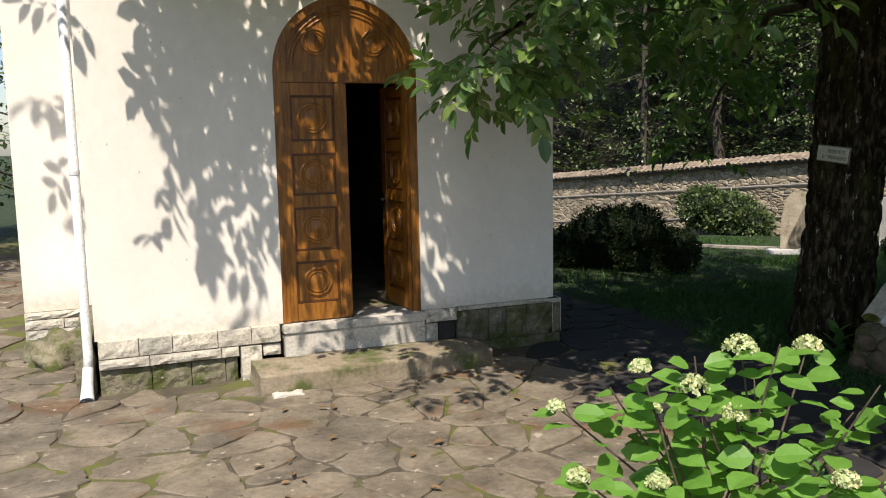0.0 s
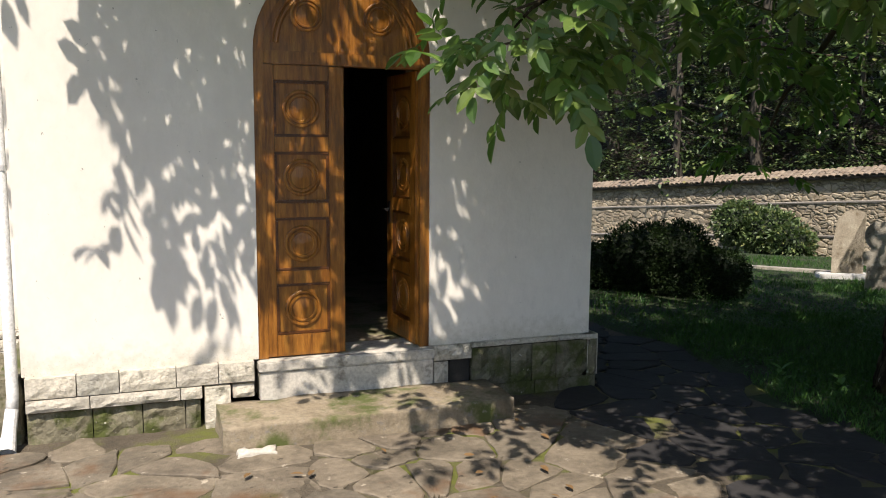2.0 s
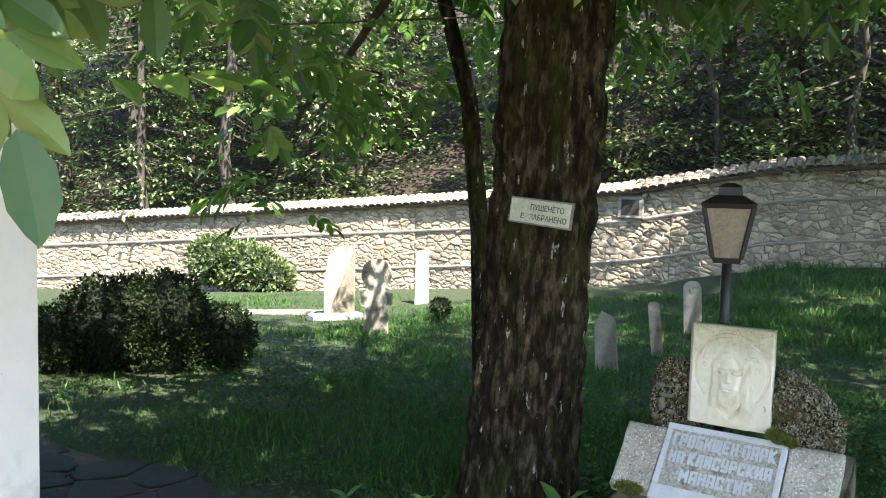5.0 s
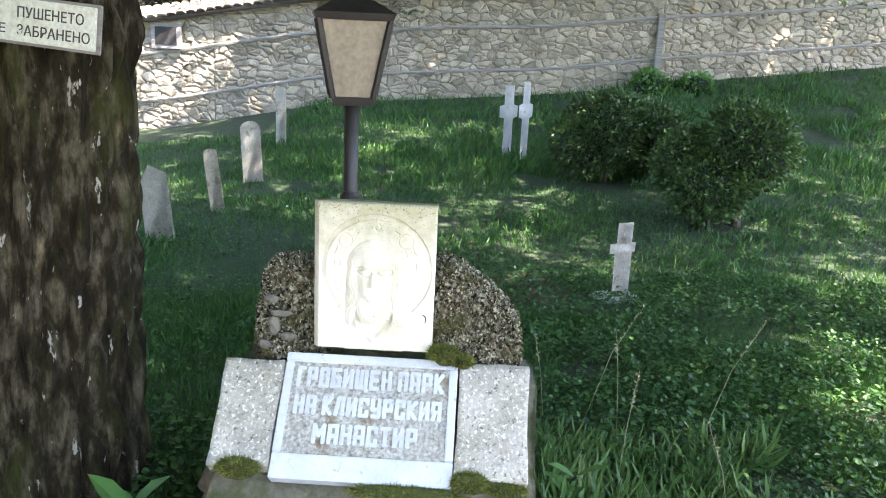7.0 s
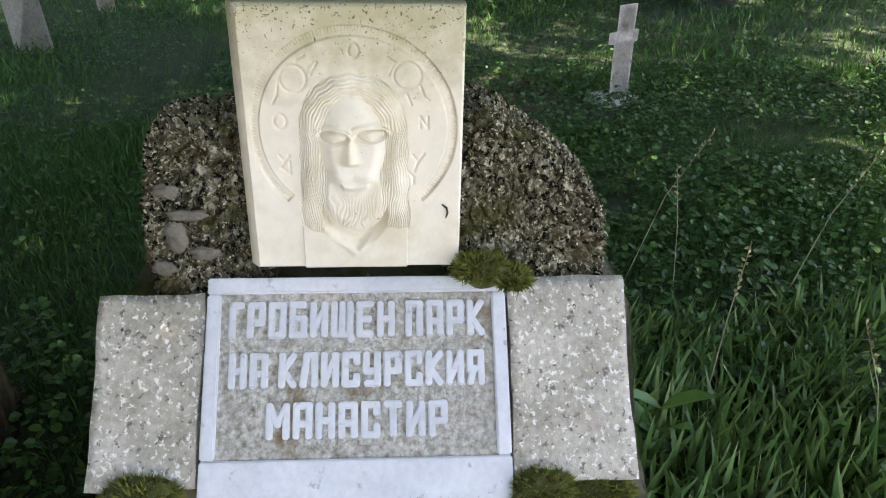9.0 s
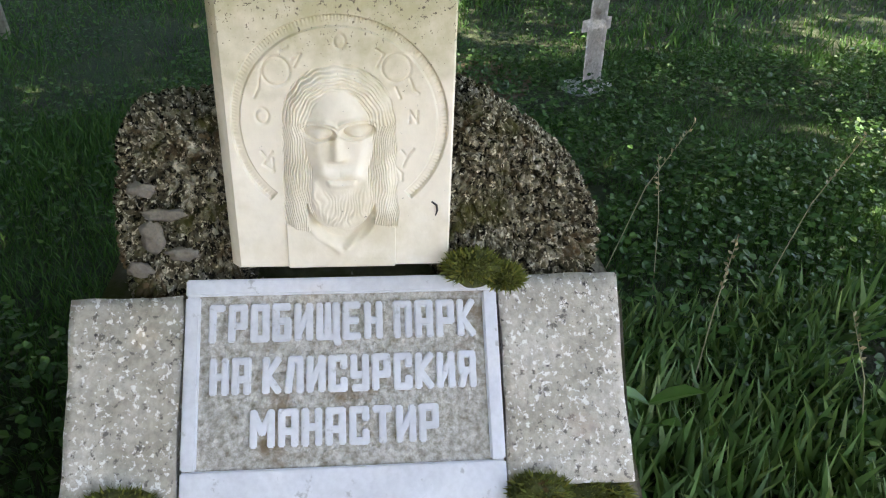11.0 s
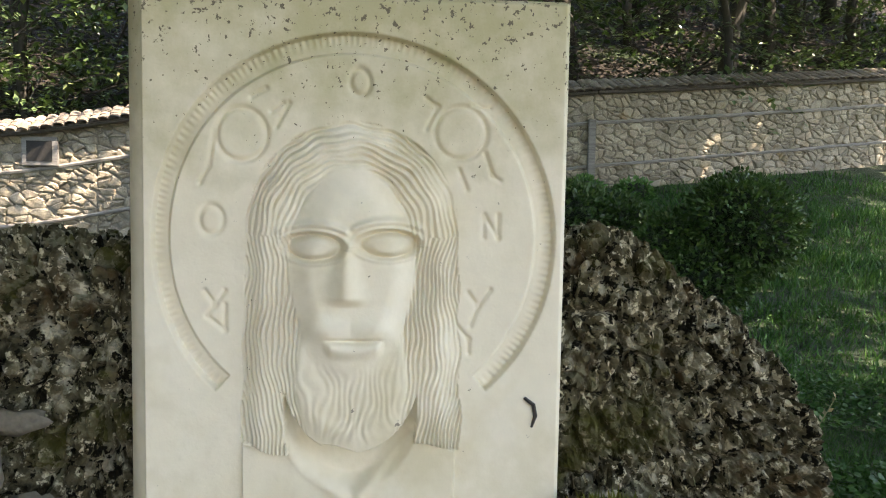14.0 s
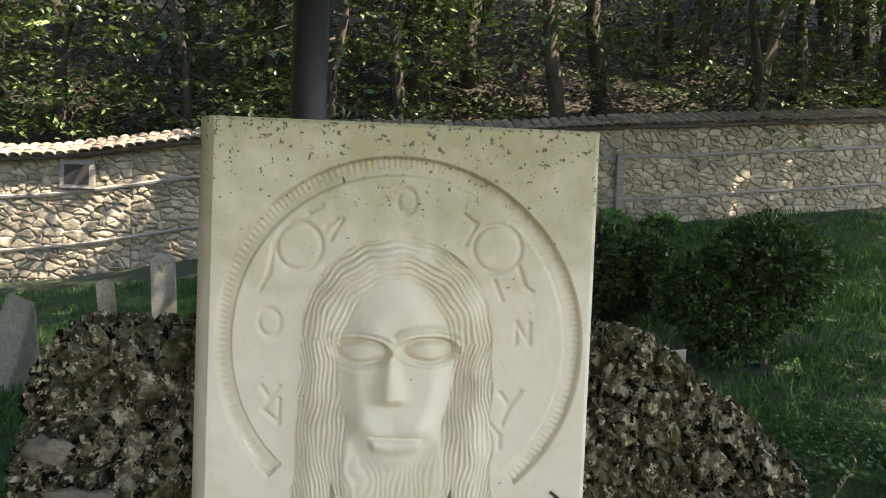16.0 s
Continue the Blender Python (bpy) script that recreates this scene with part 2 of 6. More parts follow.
INK = surf("sign_ink", [(0.03, 0.03, 0.03), (0.06, 0.06, 0.05)], 30, 0.6, 0.0)
# plaster darkened in colour so that the room looks unlit
DIM_ROOMWALL = surf("dimmed_room_plaster", [(0.10, 0.085, 0.07), (0.15, 0.13, 0.10)], 2, 0.95, 0.2, 20)
# dark colour for the shade inside openings that are not cut
HOLE_SHADE = surf("painted_hole_shade", [(0.02, 0.02, 0.018), (0.04, 0.035, 0.03)], 9, 0.9, 0.2, 30)
WALNUT = leafy("walnut_leaf", (0.030, 0.075, 0.014), (0.115, 0.205, 0.055), (0.16, 0.34, 0.05), 0.38, 0.33)
# pale end holds painted sun highlights, dark end the shade among leaves
FOREST = leafy("sun_flecked_forest_leaf", (0.009, 0.024, 0.006), (0.135, 0.195, 0.075), (0.09, 0.18, 0.03), 0.36, 0.16)
# boxwood green with the deep tree shade painted into it
BOX_SHADED = leafy("shaded_boxwood_leaf", (0.006, 0.014, 0.004), (0.022, 0.044, 0.011), (0.02, 0.045, 0.010), 0.55, 0.10, 0.2)
# near-black green: the shade between a bush's leaves, as a colour
SHADE_CORE = surf("core_shade", [(0.006, 0.012, 0.004), (0.014, 0.026, 0.008)], 40, 0.9, 0.8, 60)
# the same bush leaf in a brighter copy, sunlight put into the colour
BOX_SUNLIT = leafy("sunlit_boxwood_leaf", (0.020, 0.048, 0.011), (0.075, 0.145, 0.035), (0.06, 0.13, 0.02), 0.35, 0.15)
DRYLEAF = leafy("fallen_leaf", (0.10, 0.05, 0.02), (0.22, 0.13, 0.05), (0.15, 0.09, 0.03), 0.7, 0.1)
HYDRA = leafy("hydrangea_leaf", (0.09, 0.20, 0.03), (0.15, 0.32, 0.05), (0.22, 0.48, 0.06), 0.5, 0.32)
PETAL = leafy("hydrangea_petal", (0.45, 0.55, 0.22), (0.66, 0.70, 0.42), (0.5, 0.58, 0.25), 0.6, 0.25)
BLADE = leafy("grass_blade", (0.014, 0.050, 0.012), (0.058, 0.145, 0.029), (0.08, 0.20, 0.03), 0.55, 0.22, 0.3)
COVER = leafy("ground_cover_leaf", (0.012, 0.040, 0.010), (0.046, 0.118, 0.026), (0.05, 0.15, 0.024), 0.5, 0.2, 0.35)
TUFT = leafy("tuft_blade", (0.035, 0.085, 0.022), (0.12, 0.21, 0.06), (0.12, 0.24, 0.05), 0.5, 0.25, 0.4)
STRAW = leafy("dry_grass_stalk", (0.20, 0.19, 0.10), (0.32, 0.30, 0.17), (0.3, 0.26, 0.14), 0.7, 0.15)
WEED = leafy("weed_leaf", (0.05, 0.13, 0.03), (0.10, 0.22, 0.05), (0.12, 0.28, 0.05), 0.5, 0.3)

# ---- mesh helpers ----
def to_mesh(name, bm, material, smooth=False):
    me = bpy.data.meshes.new(name)
    bm.normal_update()
    bm.to_mesh(me)
    bm.free()
    me.materials.append(material)
    if smooth:
        me.polygons.foreach_set("use_smooth", [True] * len(me.polygons))
    return me


def arrays(name, verts, faces, material, smooth=False):
    me = bpy.data.meshes.new(name)
    me.from_pydata(verts if isinstance(verts, list) else verts.tolist(), [], faces if isinstance(faces, list) else faces.tolist())
    me.materials.append(material)
    if smooth:
        me.polygons.foreach_set("use_smooth", [True] * len(me.polygons))
    return me


def part(name, bm, material, parent, label="", smooth=False):
    ob = new(name, to_mesh(name, bm, material, smooth))
    ob.parent = parent
    return tagged(ob, label)


def part_of(name, me, parent, label=""):
    ob = new(name, me)
    ob.parent = parent
    return tagged(ob, label)


def empty(name, label, category, m=None, group="", kind=""):
    ob = new(name)
    ob.empty_display_size = 0.1
    if m is not None:
        ob.matrix_basis = m
    return tagged(ob, label, category, group, kind)


def block(a, b, bev=0.0, rough=0.0, cuts=0):
    """A block from corner a to corner b, with bevelled and, if asked, uneven faces."""
    bm = bmesh.new()
    bmesh.ops.create_cube(bm, size=1)
    for v in bm.verts:
        v.co = Vector([a[i] + (v.co[i] + 0.5) * (b[i] - a[i]) for i in range(3)])
    if cuts:
        bmesh.ops.subdivide_edges(bm, edges=bm.edges[:], cuts=cuts, use_grid_fill=True)
    if bev and not cuts:
        bmesh.ops.bevel(bm, geom=bm.edges[:], offset=bev, segments=2, affect="EDGES")
    if rough:
        for v in bm.verts:
            v.co += noise.noise_vector(v.co * 7) * rough + noise.noise_vector(v.co * 23) * rough * 0.4
    return bm


def tube(points, radii, sides=8, closed=True):
    """A tapered tube along points."""
    bm = bmesh.new()
    rings = []
    side = None
    for i, p in enumerate(points):
        p = Vector(p)
        d = (Vector(points[min(i + 1, len(points) - 1)]) - Vector(points[max(i - 1, 0)])).normalized()
        if side is None:
            side = d.orthogonal().normalized()
        side = (side - d * side.dot(d)).normalized()
        up = d.cross(side)
        rings.append([bm.verts.new(p + (side * math.cos(2 * math.pi * k / sides) + up * math.sin(2 * math.pi * k / sides)) * radii[i]) for k in range(sides)])
    for r0, r1 in zip(rings, rings[1:]):
        for k in range(sides):
            bm.faces.new((r0[k], r0[(k + 1) % sides], r1[(k + 1) % sides], r1[k]))
    if closed:
        bm.faces.new(rings[0][::-1])
        bm.faces.new(rings[-1])
    return bm


def lathe(profile, m, sides=32):
    """A turned shape: profile of (radius, height) about m's z axis."""
    bm = bmesh.new()
    rings = [[bm.verts.new(m @ Vector((r * math.cos(2 * math.pi * k / sides), r * math.sin(2 * math.pi * k / sides), h))) for k in range(sides)] for r, h in profile]
    for r0, r1 in zip(rings, rings[1:]):
        for k in range(sides):
            bm.faces.new((r0[k], r0[(k + 1) % sides], r1[(k + 1) % sides], r1[k]))
    bm.faces.new(rings[-1])
    return bm


def cells(seeds, lo, hi, near=22):
    """Voronoi cells of the seeds, cut to the rectangle lo..hi, as lists of corners."""
    pts = np.array(seeds)
    out = []
    for i, p in enumerate(pts):
        poly = [np.array(c, float) for c in ((lo[0], lo[1]), (hi[0], lo[1]), (hi[0], hi[1]), (lo[0], hi[1]))]
        order = np.argsort(((pts - p) ** 2).sum(1))[1:near]
        for j in order:
            q = pts[j]
            n, mid = q - p, (p + q) / 2
            res = []
            for a, b in zip(poly, poly[1:] + poly[:1]):
                da, db = (a - mid) @ n, (b - mid) @ n
                if da <= 0:
                    res.append(a)
                if da * db < 0:
                    res.append(a + (b - a) * da / (da - db))
            poly = res
            if len(poly) < 3:
                break
        if len(poly) >= 3:
            out.append(poly)
    return out


def slab_piece(poly, gap, bevel, height, tilt=0.0, rnd=random, jag=0.03):
    """A flat stone with rounded corners: verts and faces about its middle, z up, and the middle."""
    c = sum(poly) / len(poly)
    ring = []
    n = len(poly)
    for i in range(n):
        a, b = poly[i], poly[(i + 1) % n]
        for f in (0.16, 0.5, 0.84):
            p = a + (b - a) * f - c
            r = np.linalg.norm(p)
            ring.append(p * max(0.2, (r - gap) / max(r, 1e-6)) * (1 + rnd.uniform(-jag, jag)))
    k = len(ring)
    tx, ty = rnd.uniform(-tilt, tilt), rnd.uniform(-tilt, tilt)
    vs = [(p[0], p[1], -0.03) for p in ring]
    vs += [(p[0], p[1], height - bevel + tx * p[0] + ty * p[1]) for p in ring]
    vs += [(p[0] * (1 - bevel * 1.6 / max(np.linalg.norm(p), 0.02)), p[1] * (1 - bevel * 1.6 / max(np.linalg.norm(p), 0.02)), height + tx * p[0] + ty * p[1] + rnd.uniform(-0.15, 0.15) * bevel) for p in ring]
    vs.append((0, 0, height + bevel * 0.2))
    fs = []
    for i in range(k):
        j = (i + 1) % k
        fs += [(i, j, k + j, k + i), (k + i, k + j, 2 * k + j, 2 * k + i), (2 * k + i, 2 * k + j, 3 * k)]
    return vs, fs, c


def lay(pieces, name, mat_one, mat_rest, parent, limit=300):
    """Pieces (verts, faces, pose), nearest first: the first ones as parts, the others joined."""
    allv, allf = [], []
    for i, (vs, fs, m) in enumerate(pieces):
        if i < limit:
            ob = new(name, arrays(name, vs, fs, mat_one(m) if callable(mat_one) else mat_one))
            ob.parent, ob.matrix_basis = parent, m
        else:
            k = len(allv)
            allv += [tuple(m @ Vector(v)) for v in vs]
            allf += [tuple(a + k for a in f) for f in fs]
    if allv:
        tagged(part_of("further_" + name + "s", arrays("further_" + name + "s", allv, allf, mat_rest), parent), kind="stuff")


def scatter(name, template, faces, turns, places, sizes, material):
    """One mesh of many copies of a small template: turns N x 3 x 3, places N x 3, sizes N."""
    v = np.einsum("nij,kj->nki", turns, template) * sizes[:, None, None] + places[:, None, :]
    k = len(template)
    f = (np.array(faces)[None] + (np.arange(len(places)) * k)[:, None, None]).reshape(-1, len(faces[0]))
    return arrays(name, v.reshape(-1, 3), f, material)


def turns_from(ahead, up):
    """Rotations whose y is ahead and whose z is near up."""
    y = ahead / np.linalg.norm(ahead, axis=1)[:, None]
    x = np.cross(y, up)
    x /= np.linalg.norm(x, axis=1)[:, None] + 1e-9
    return np.stack([x, y, np.cross(x, y)], axis=2)


RNG = np.random.default_rng(7)
LEAFLET = np.array([(0, 0, 0), (0.19, 0.30, 0.05), (0.20, 0.66, 0.03), (0, 1.0, -0.08), (-0.20, 0.66, 0.03), (-0.19, 0.30, 0.05)])
LEAFLET_FACES = [(0, 1, 2, 3), (0, 3, 4, 5)]
ROUND_LEAF = np.array([(0, 0, 0), (0.38, 0.22, 0.05), (0.42, 0.62, 0.06), (0, 1.0, -0.10), (-0.42, 0.62, 0.06), (-0.38, 0.22, 0.05)])
FINE_LEAF = np.array([(0, 0, 0), (0.13, 0.10, 0.03), (0.235, 0.34, 0.06), (0.225, 0.66, 0.05), (0.11, 0.90, -0.02), (0, 1.04, -0.09), (-0.11, 0.90, -0.02), (-0.225, 0.66, 0.05), (-0.235, 0.34, 0.06), (-0.13, 0.10, 0.03), (0, 0.35, -0.01), (0, 0.72, -0.03)])
LEAF_FACES = [(0, 1, 2, 10), (10, 2, 3, 11), (11, 3, 4, 5), (5, 6, 7, 11), (11, 7, 8, 10), (10, 8, 9, 0)]
DIAMOND = np.array([(0, 0, 0), (0.28, 0.45, 0.04), (0, 1.0, -0.05), (-0.28, 0.45, 0.04)])


def compound_leaves(name, bases, ways, length, material, keep=None, fine=False):
    """Feathered leaves of seven leaflets, each on its own stalk way."""
    places, ahead, ups, sizes = [], [], [], []
    for b, w, s in zip(bases, ways, length):
        w = w / np.linalg.norm(w)
        up = np.array([RNG.normal(0, 0.35), RNG.normal(0, 0.35), 1.0])
        x = np.cross(w, up)
        x /= np.linalg.norm(x)
        z = np.cross(x, w)
        for f, sd, sz in ((0.42, 1, 0.75), (0.42, -1, 0.75), (0.66, 1, 0.95), (0.66, -1, 0.95), (0.86, 1, 0.95), (0.86, -1, 0.95), (1.0, 0, 1.15)):
            places.append(b + w * s * f - np.array([0, 0, 0.10 * s * f * f]))
            d = w * (0.55 if sd else 1.0) + x * sd * 0.85 - np.array([0, 0, 0.35]) + RNG.normal(0, 0.14, 3)
            ahead.append(d)
            ups.append(z + RNG.normal(0, 0.22, 3))
            sizes.append(0.42 * s * sz * RNG.uniform(0.8, 1.15))
    places, ahead, ups, sizes = map(np.array, (places, ahead, ups, sizes))
    if keep is not None:
        ok = keep(places)
        places, ahead, ups, sizes = places[ok], ahead[ok], ups[ok], sizes[ok]
    return scatter(name, FINE_LEAF if fine else LEAFLET, LEAF_FACES if fine else LEAFLET_FACES, turns_from(ahead, ups), places, sizes, material)

# ---- the ground, one sheet ----
FENCE_Y = (-40, -6, 0.5, 8.55, 14.4, 25.7, 71)
FENCE_X = (30, 21, 19, 18, 17.4, 14.05, 2.2)
FOOT_Y = (-6, 0.5, 2.5, 6.5, 9.5, 14.3, 26)
FOOT_Z = (1.6, 0.95, 0.68, 0.38, -0.20, -0.65, -1.6)


def fence_x(y):
    return float(np.interp(y, FENCE_Y, FENCE_X))


def ground_z(x, y):
    fx = fence_x(y)
    u = min(1.0, max(0.0, (x - 6) / (fx - 6))) if fx > 7 else 0.0
    z = float(np.interp(y, FOOT_Y, FOOT_Z)) * u * u - 0.3 * math.sin(math.pi * u)
    over = max(0.0, x - fx - 0.5)
    return z + 34 * (1 - math.exp(-over * 0.62 / 34)) + (noise.noise((x * 0.4, y * 0.4, 0)) * 0.3 * min(1, over / 3))


def edge_x(y):
    return 4.55 + 0.30 * math.exp(-((y - 7.0) / 1.2) ** 2) + 0.10 * noise.noise((0, y * 1.7, 3))


def axis(mid_lo, mid_hi, step, lo, hi):
    a = list(np.arange(mid_lo, mid_hi, step))
    s, p = step, mid_hi
    while p < hi:
        a.append(p)
        s *= 1.25
        p += s
    a.append(hi)
    s, p = step, mid_lo
    while p > lo:
        s *= 1.25
        p -= s
        a.insert(0, max(p, lo))
    return a


xs, ys = axis(-5, 24, 0.25, -400, 400), axis(-8, 24, 0.25, -400, 400)
verts = [(x, y, ground_z(x, y) + 0.012 * noise.noise((x * 3, y * 3, 1))) for y in ys for x in xs]
w = len(xs)
faces = [(j * w + i, j * w + i + 1, j * w + w + i + 1, j * w + w + i) for j in range(len(ys) - 1) for i in range(w - 1)]
me = arrays("ground", verts, faces, GRASSGROUND, True)
me.materials.append(SOIL)
me.materials.append(LITTER)
for k, p in enumerate(me.polygons):
    c = p.center
    if c.x > fence_x(c.y) + 0.4:
        p.material_index = 2
    elif c.x < edge_x(c.y) and -6 < c.y < 18 and c.x > -9:
        p.material_index = 1
tagged(new("ground", me), "grassy ground with moss, bare soil and leaf litter", "ground", kind="structure")

# ---- the church ----
FRONT, LEFT, RIGHT, TOP = 6.34, -0.20, 3.55, 5.2
DOOR_MID, HALF, SPRING = 1.735, 0.575, 2.33


def wall_with_arch():
    bm = bmesh.new()
    n = 28
    arch = [(DOOR_MID - HALF, 0.38)] + [(DOOR_MID - HALF * math.cos(math.pi * i / n), SPRING + HALF * math.sin(math.pi * i / n)) for i in range(n + 1)] + [(DOOR_MID + HALF, 0.38)]
    for y, flip in ((FRONT, 1), (FRONT + 0.55, -1)):
        def face(*pts):
            vs = [bm.verts.new((x, y, z)) for x, z in pts]
            bm.faces.new(vs if flip > 0 else vs[::-1])
        zs = [0.40, 0.9, 1.4, 1.9, SPRING, 3.2, 4.0, TOP]
        for z0, z1 in zip(zs[:4], zs[1:5]):
            face((LEFT, z0), (arch[0][0], z0), (arch[0][0], z1), (LEFT, z1))
            face((arch[-1][0], z0), (RIGHT, z0), (RIGHT, z1), (arch[-1][0], z1))
        face((LEFT, SPRING), (arch[0][0], SPRING), (arch[0][0], TOP), (LEFT, TOP))
        face((arch[-1][0], SPRING), (RIGHT, SPRING), (RIGHT, TOP), (arch[-1][0], TOP))
        for a, b in zip(arch[1:-2], arch[2:-1]):
            face(a, b, (b[0], TOP), (a[0], TOP))
    for a, b in zip(arch, arch[1:]):
        vs = [bm.verts.new((x, y, z)) for (x, z), y in ((a, FRONT), (a, FRONT + 0.55), (b, FRONT + 0.55), (b, FRONT))]
        bm.faces.new(vs)
    for x, s in ((LEFT, 1), (RIGHT, -1)):
        vs = [bm.verts.new((x, y, z)) for y, z in ((FRONT, 0.40), (FRONT, TOP), (FRONT + 0.55, TOP), (FRONT + 0.55, 0.40))]
        bm.faces.new(vs if s > 0 else vs[::-1])
    bmesh.ops.remove_doubles(bm, verts=bm.verts[:], dist=0.0005)
    return bm


wall_front = new("wall_front", to_mesh("wall_front", wall_with_arch(), PLASTER))
tagged(wall_front, "white lime-plastered church wall with an arched doorway", "wall", kind="structure")
for name, a, b in (("wall_east", (RIGHT - 0.5, FRONT + 0.55, 0), (RIGHT, 16, TOP)), ("wall_west", (LEFT, FRONT + 0.55, 0), (LEFT + 0.5, 8.0, TOP)),
                   ("wall_nave", (-0.80, 8.0, 0.36), (LEFT + 0.5, 8.5, TOP)), ("wall_nave_side", (-0.80, 8.5, 0), (-0.3, 16, TOP)), ("wall_back", (-0.8, 16, 0), (RIGHT, 16.5, TOP))):
    tagged(new(name, to_mesh(name, block(a, b), PLASTER)), "white lime-plastered church wall", "wall", kind="structure")
tagged(new("roof", to_mesh("roof", block((-1.0, FRONT - 0.15, TOP), (RIGHT + 0.2, 16.7, TOP + 0.25)), TILE_REST)), "church roof over the white walls", "roof", kind="structure")
# the dim room behind the door; the dimness is put into its wall colour
for name, a, b, m in (("room_floor", (0.3, FRONT + 0.30, 0.30), (3.05, 11.0, 0.385), STEP), ("room_ceiling", (0.3, FRONT + 0.55, 3.6), (3.05, 11.0, 3.75), DIM_ROOMWALL),
                      ("room_wall_back", (0.3, 11.0, 0.3), (3.05, 11.2, 3.75), DIM_ROOMWALL), ("room_wall_left", (0.31, FRONT + 0.56, 0.3), (0.45, 11.0, 3.7), DIM_ROOMWALL), ("room_wall_right", (2.9, FRONT + 0.56, 0.3), (3.04, 11.0, 3.7), DIM_ROOMWALL)):
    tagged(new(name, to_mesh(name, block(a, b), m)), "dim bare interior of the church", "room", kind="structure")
bm = bmesh.new()
n = 20
pts = [(2.0, 0.4)] + [(2.35 - 0.35 * math.cos(math.pi * i / n), 2.0 + 0.35 * math.sin(math.pi * i / n)) for i in range(n + 1)] + [(2.7, 0.4)]
for a, b in zip(pts, pts[1:]):
    out = []
    for (x, z), d in ((a, 1), (b, 1), (b, 1.16), (a, 1.16)):
        out.append(bm.verts.new((2.35 + (x - 2.35) * d, 10.6, 0.4 + (z - 0.4) * (1 + (d - 1) * 0.35))))
    bm.faces.new(out)
bmesh.ops.solidify(bm, geom=bm.faces[:], thickness=0.12)
tagged(new("inner_arch", to_mesh("inner_arch", bm, PLASTER)), "pale plastered arch inside the church", "arch", kind="structure")

# plinth of rough blocks: courses in front of the wall, each block a part
plinth = empty("plinth", "rough-faced stone block plinth under the white wall", "plinth", kind="structure")


def rock_block(w, d, h, seed, rough=0.012):
    """A block with a rough quarry face towards -y and clean margins."""
    bm = bmesh.new()
    nx, nz = max(3, int(w / 0.05)), max(3, int(h / 0.045))
    grid = [[bm.verts.new((w * i / nx, -(0 if i in (0, nx) or j in (0, nz) else rough * (0.7 + 1.6 * noise.noise((i * 0.9 + seed * 7, j * 0.9, seed)))), h * j / nz)) for i in range(nx + 1)] for j in range(nz + 1)]
    for j in range(nz):
        for i in range(nx):
            bm.faces.new((grid[j][i], grid[j][i + 1], grid[j + 1][i + 1], grid[j + 1][i]))
    back = [bm.verts.new(p) for p in ((0, d, 0), (w, d, 0), (w, d, h), (0, d, h))]
    rim = [grid[0], [grid[j][nx] for j in range(nz + 1)], grid[nz][::-1], [grid[j][0] for j in range(nz, -1, -1)]]
    for k, line in enumerate(rim):
        bm.faces.new([*line[::-1], back[k], back[(k + 1) % 4]])
    return bm


rnd = random.Random(4)


def course(x0, x1, y, z0, z1, mean, material, name="stone_block", turn=0.0, rough=0.012):
    x = x0
    k = 0
    while x < x1 - 0.01:
        wd = min(rnd.uniform(0.6, 1.5) * mean, x1 - x)
        if x1 - x - wd < 0.06:
            wd = x1 - x
        ob = part(name, rock_block(wd - 0.006, 0.12, z1 - z0 - 0.005, x * 3 + z0 * 11, rough), material, plinth)
        ob.matrix_basis = pose(x, y, z0) if not turn else pose(y, x, z0, 0, 0, turn)
        x += wd
        k += 1


course(LEFT + 0.02, DOOR_MID - HALF - 0.03, FRONT - 0.05, 0.275, 0.405, 0.34, QUARRY)
course(LEFT + 0.02, DOOR_MID - HALF - 0.35, FRONT - 0.055, 0.195, 0.272, 0.36, QUARRY)
course(DOOR_MID - HALF - 0.34, DOOR_MID - HALF - 0.18, FRONT - 0.07, 0.0, 0.265, 0.3, QUARRY, rough=0.008)
course(DOOR_MID - HALF - 0.17, DOOR_MID - HALF - 0.03, FRONT - 0.03, 0.17, 0.26, 0.3, QUARRY)
course(LEFT + 0.02, DOOR_MID - HALF - 0.36, FRONT - 0.02, -0.05, 0.185, 0.33, FOUNDATION, "foundation_stone")
course(DOOR_MID + HALF + 0.02, DOOR_MID + HALF + 0.30, FRONT - 0.045, 0.30, 0.405, 0.3, QUARRY)
course(DOOR_MID + HALF + 0.02, DOOR_MID + HALF + 0.13, FRONT - 0.04, 0.13, 0.295, 0.3, QUARRY)
course(DOOR_MID + HALF + 0.30, RIGHT + 0.04, FRONT - 0.055, 0.375, 0.41, 0.5, QUARRY, rough=0.006)
course(DOOR_MID + HALF + 0.30, RIGHT + 0.05, FRONT - 0.05, 0.10, 0.372, 0.22, FOUNDATION, rough=0.022)
course(DOOR_MID + HALF + 0.02, RIGHT + 0.05, FRONT - 0.035, -0.05, 0.098, 0.28, FOUNDATION, "foundation_stone")
course(-0.80, LEFT + 0.0, 8.0 - 0.05, 0.30, 0.36, 0.5, QUARRY)
course(-0.80, LEFT + 0.0, 8.0 - 0.05, 0.21, 0.297, 0.3, QUARRY)
course(-0.80, LEFT + 0.0, 8.0 - 0.05, 0.11, 0.207, 0.4, QUARRY)
course(-0.80, LEFT + 0.0, 8.0 - 0.02, -0.05, 0.107, 0.4, FOUNDATION, "foundation_stone")
course(FRONT - 0.05, FRONT + 7, RIGHT + 0.05, 0.10, 0.41, 0.26, QUARRY, turn=90, rough=0.02)
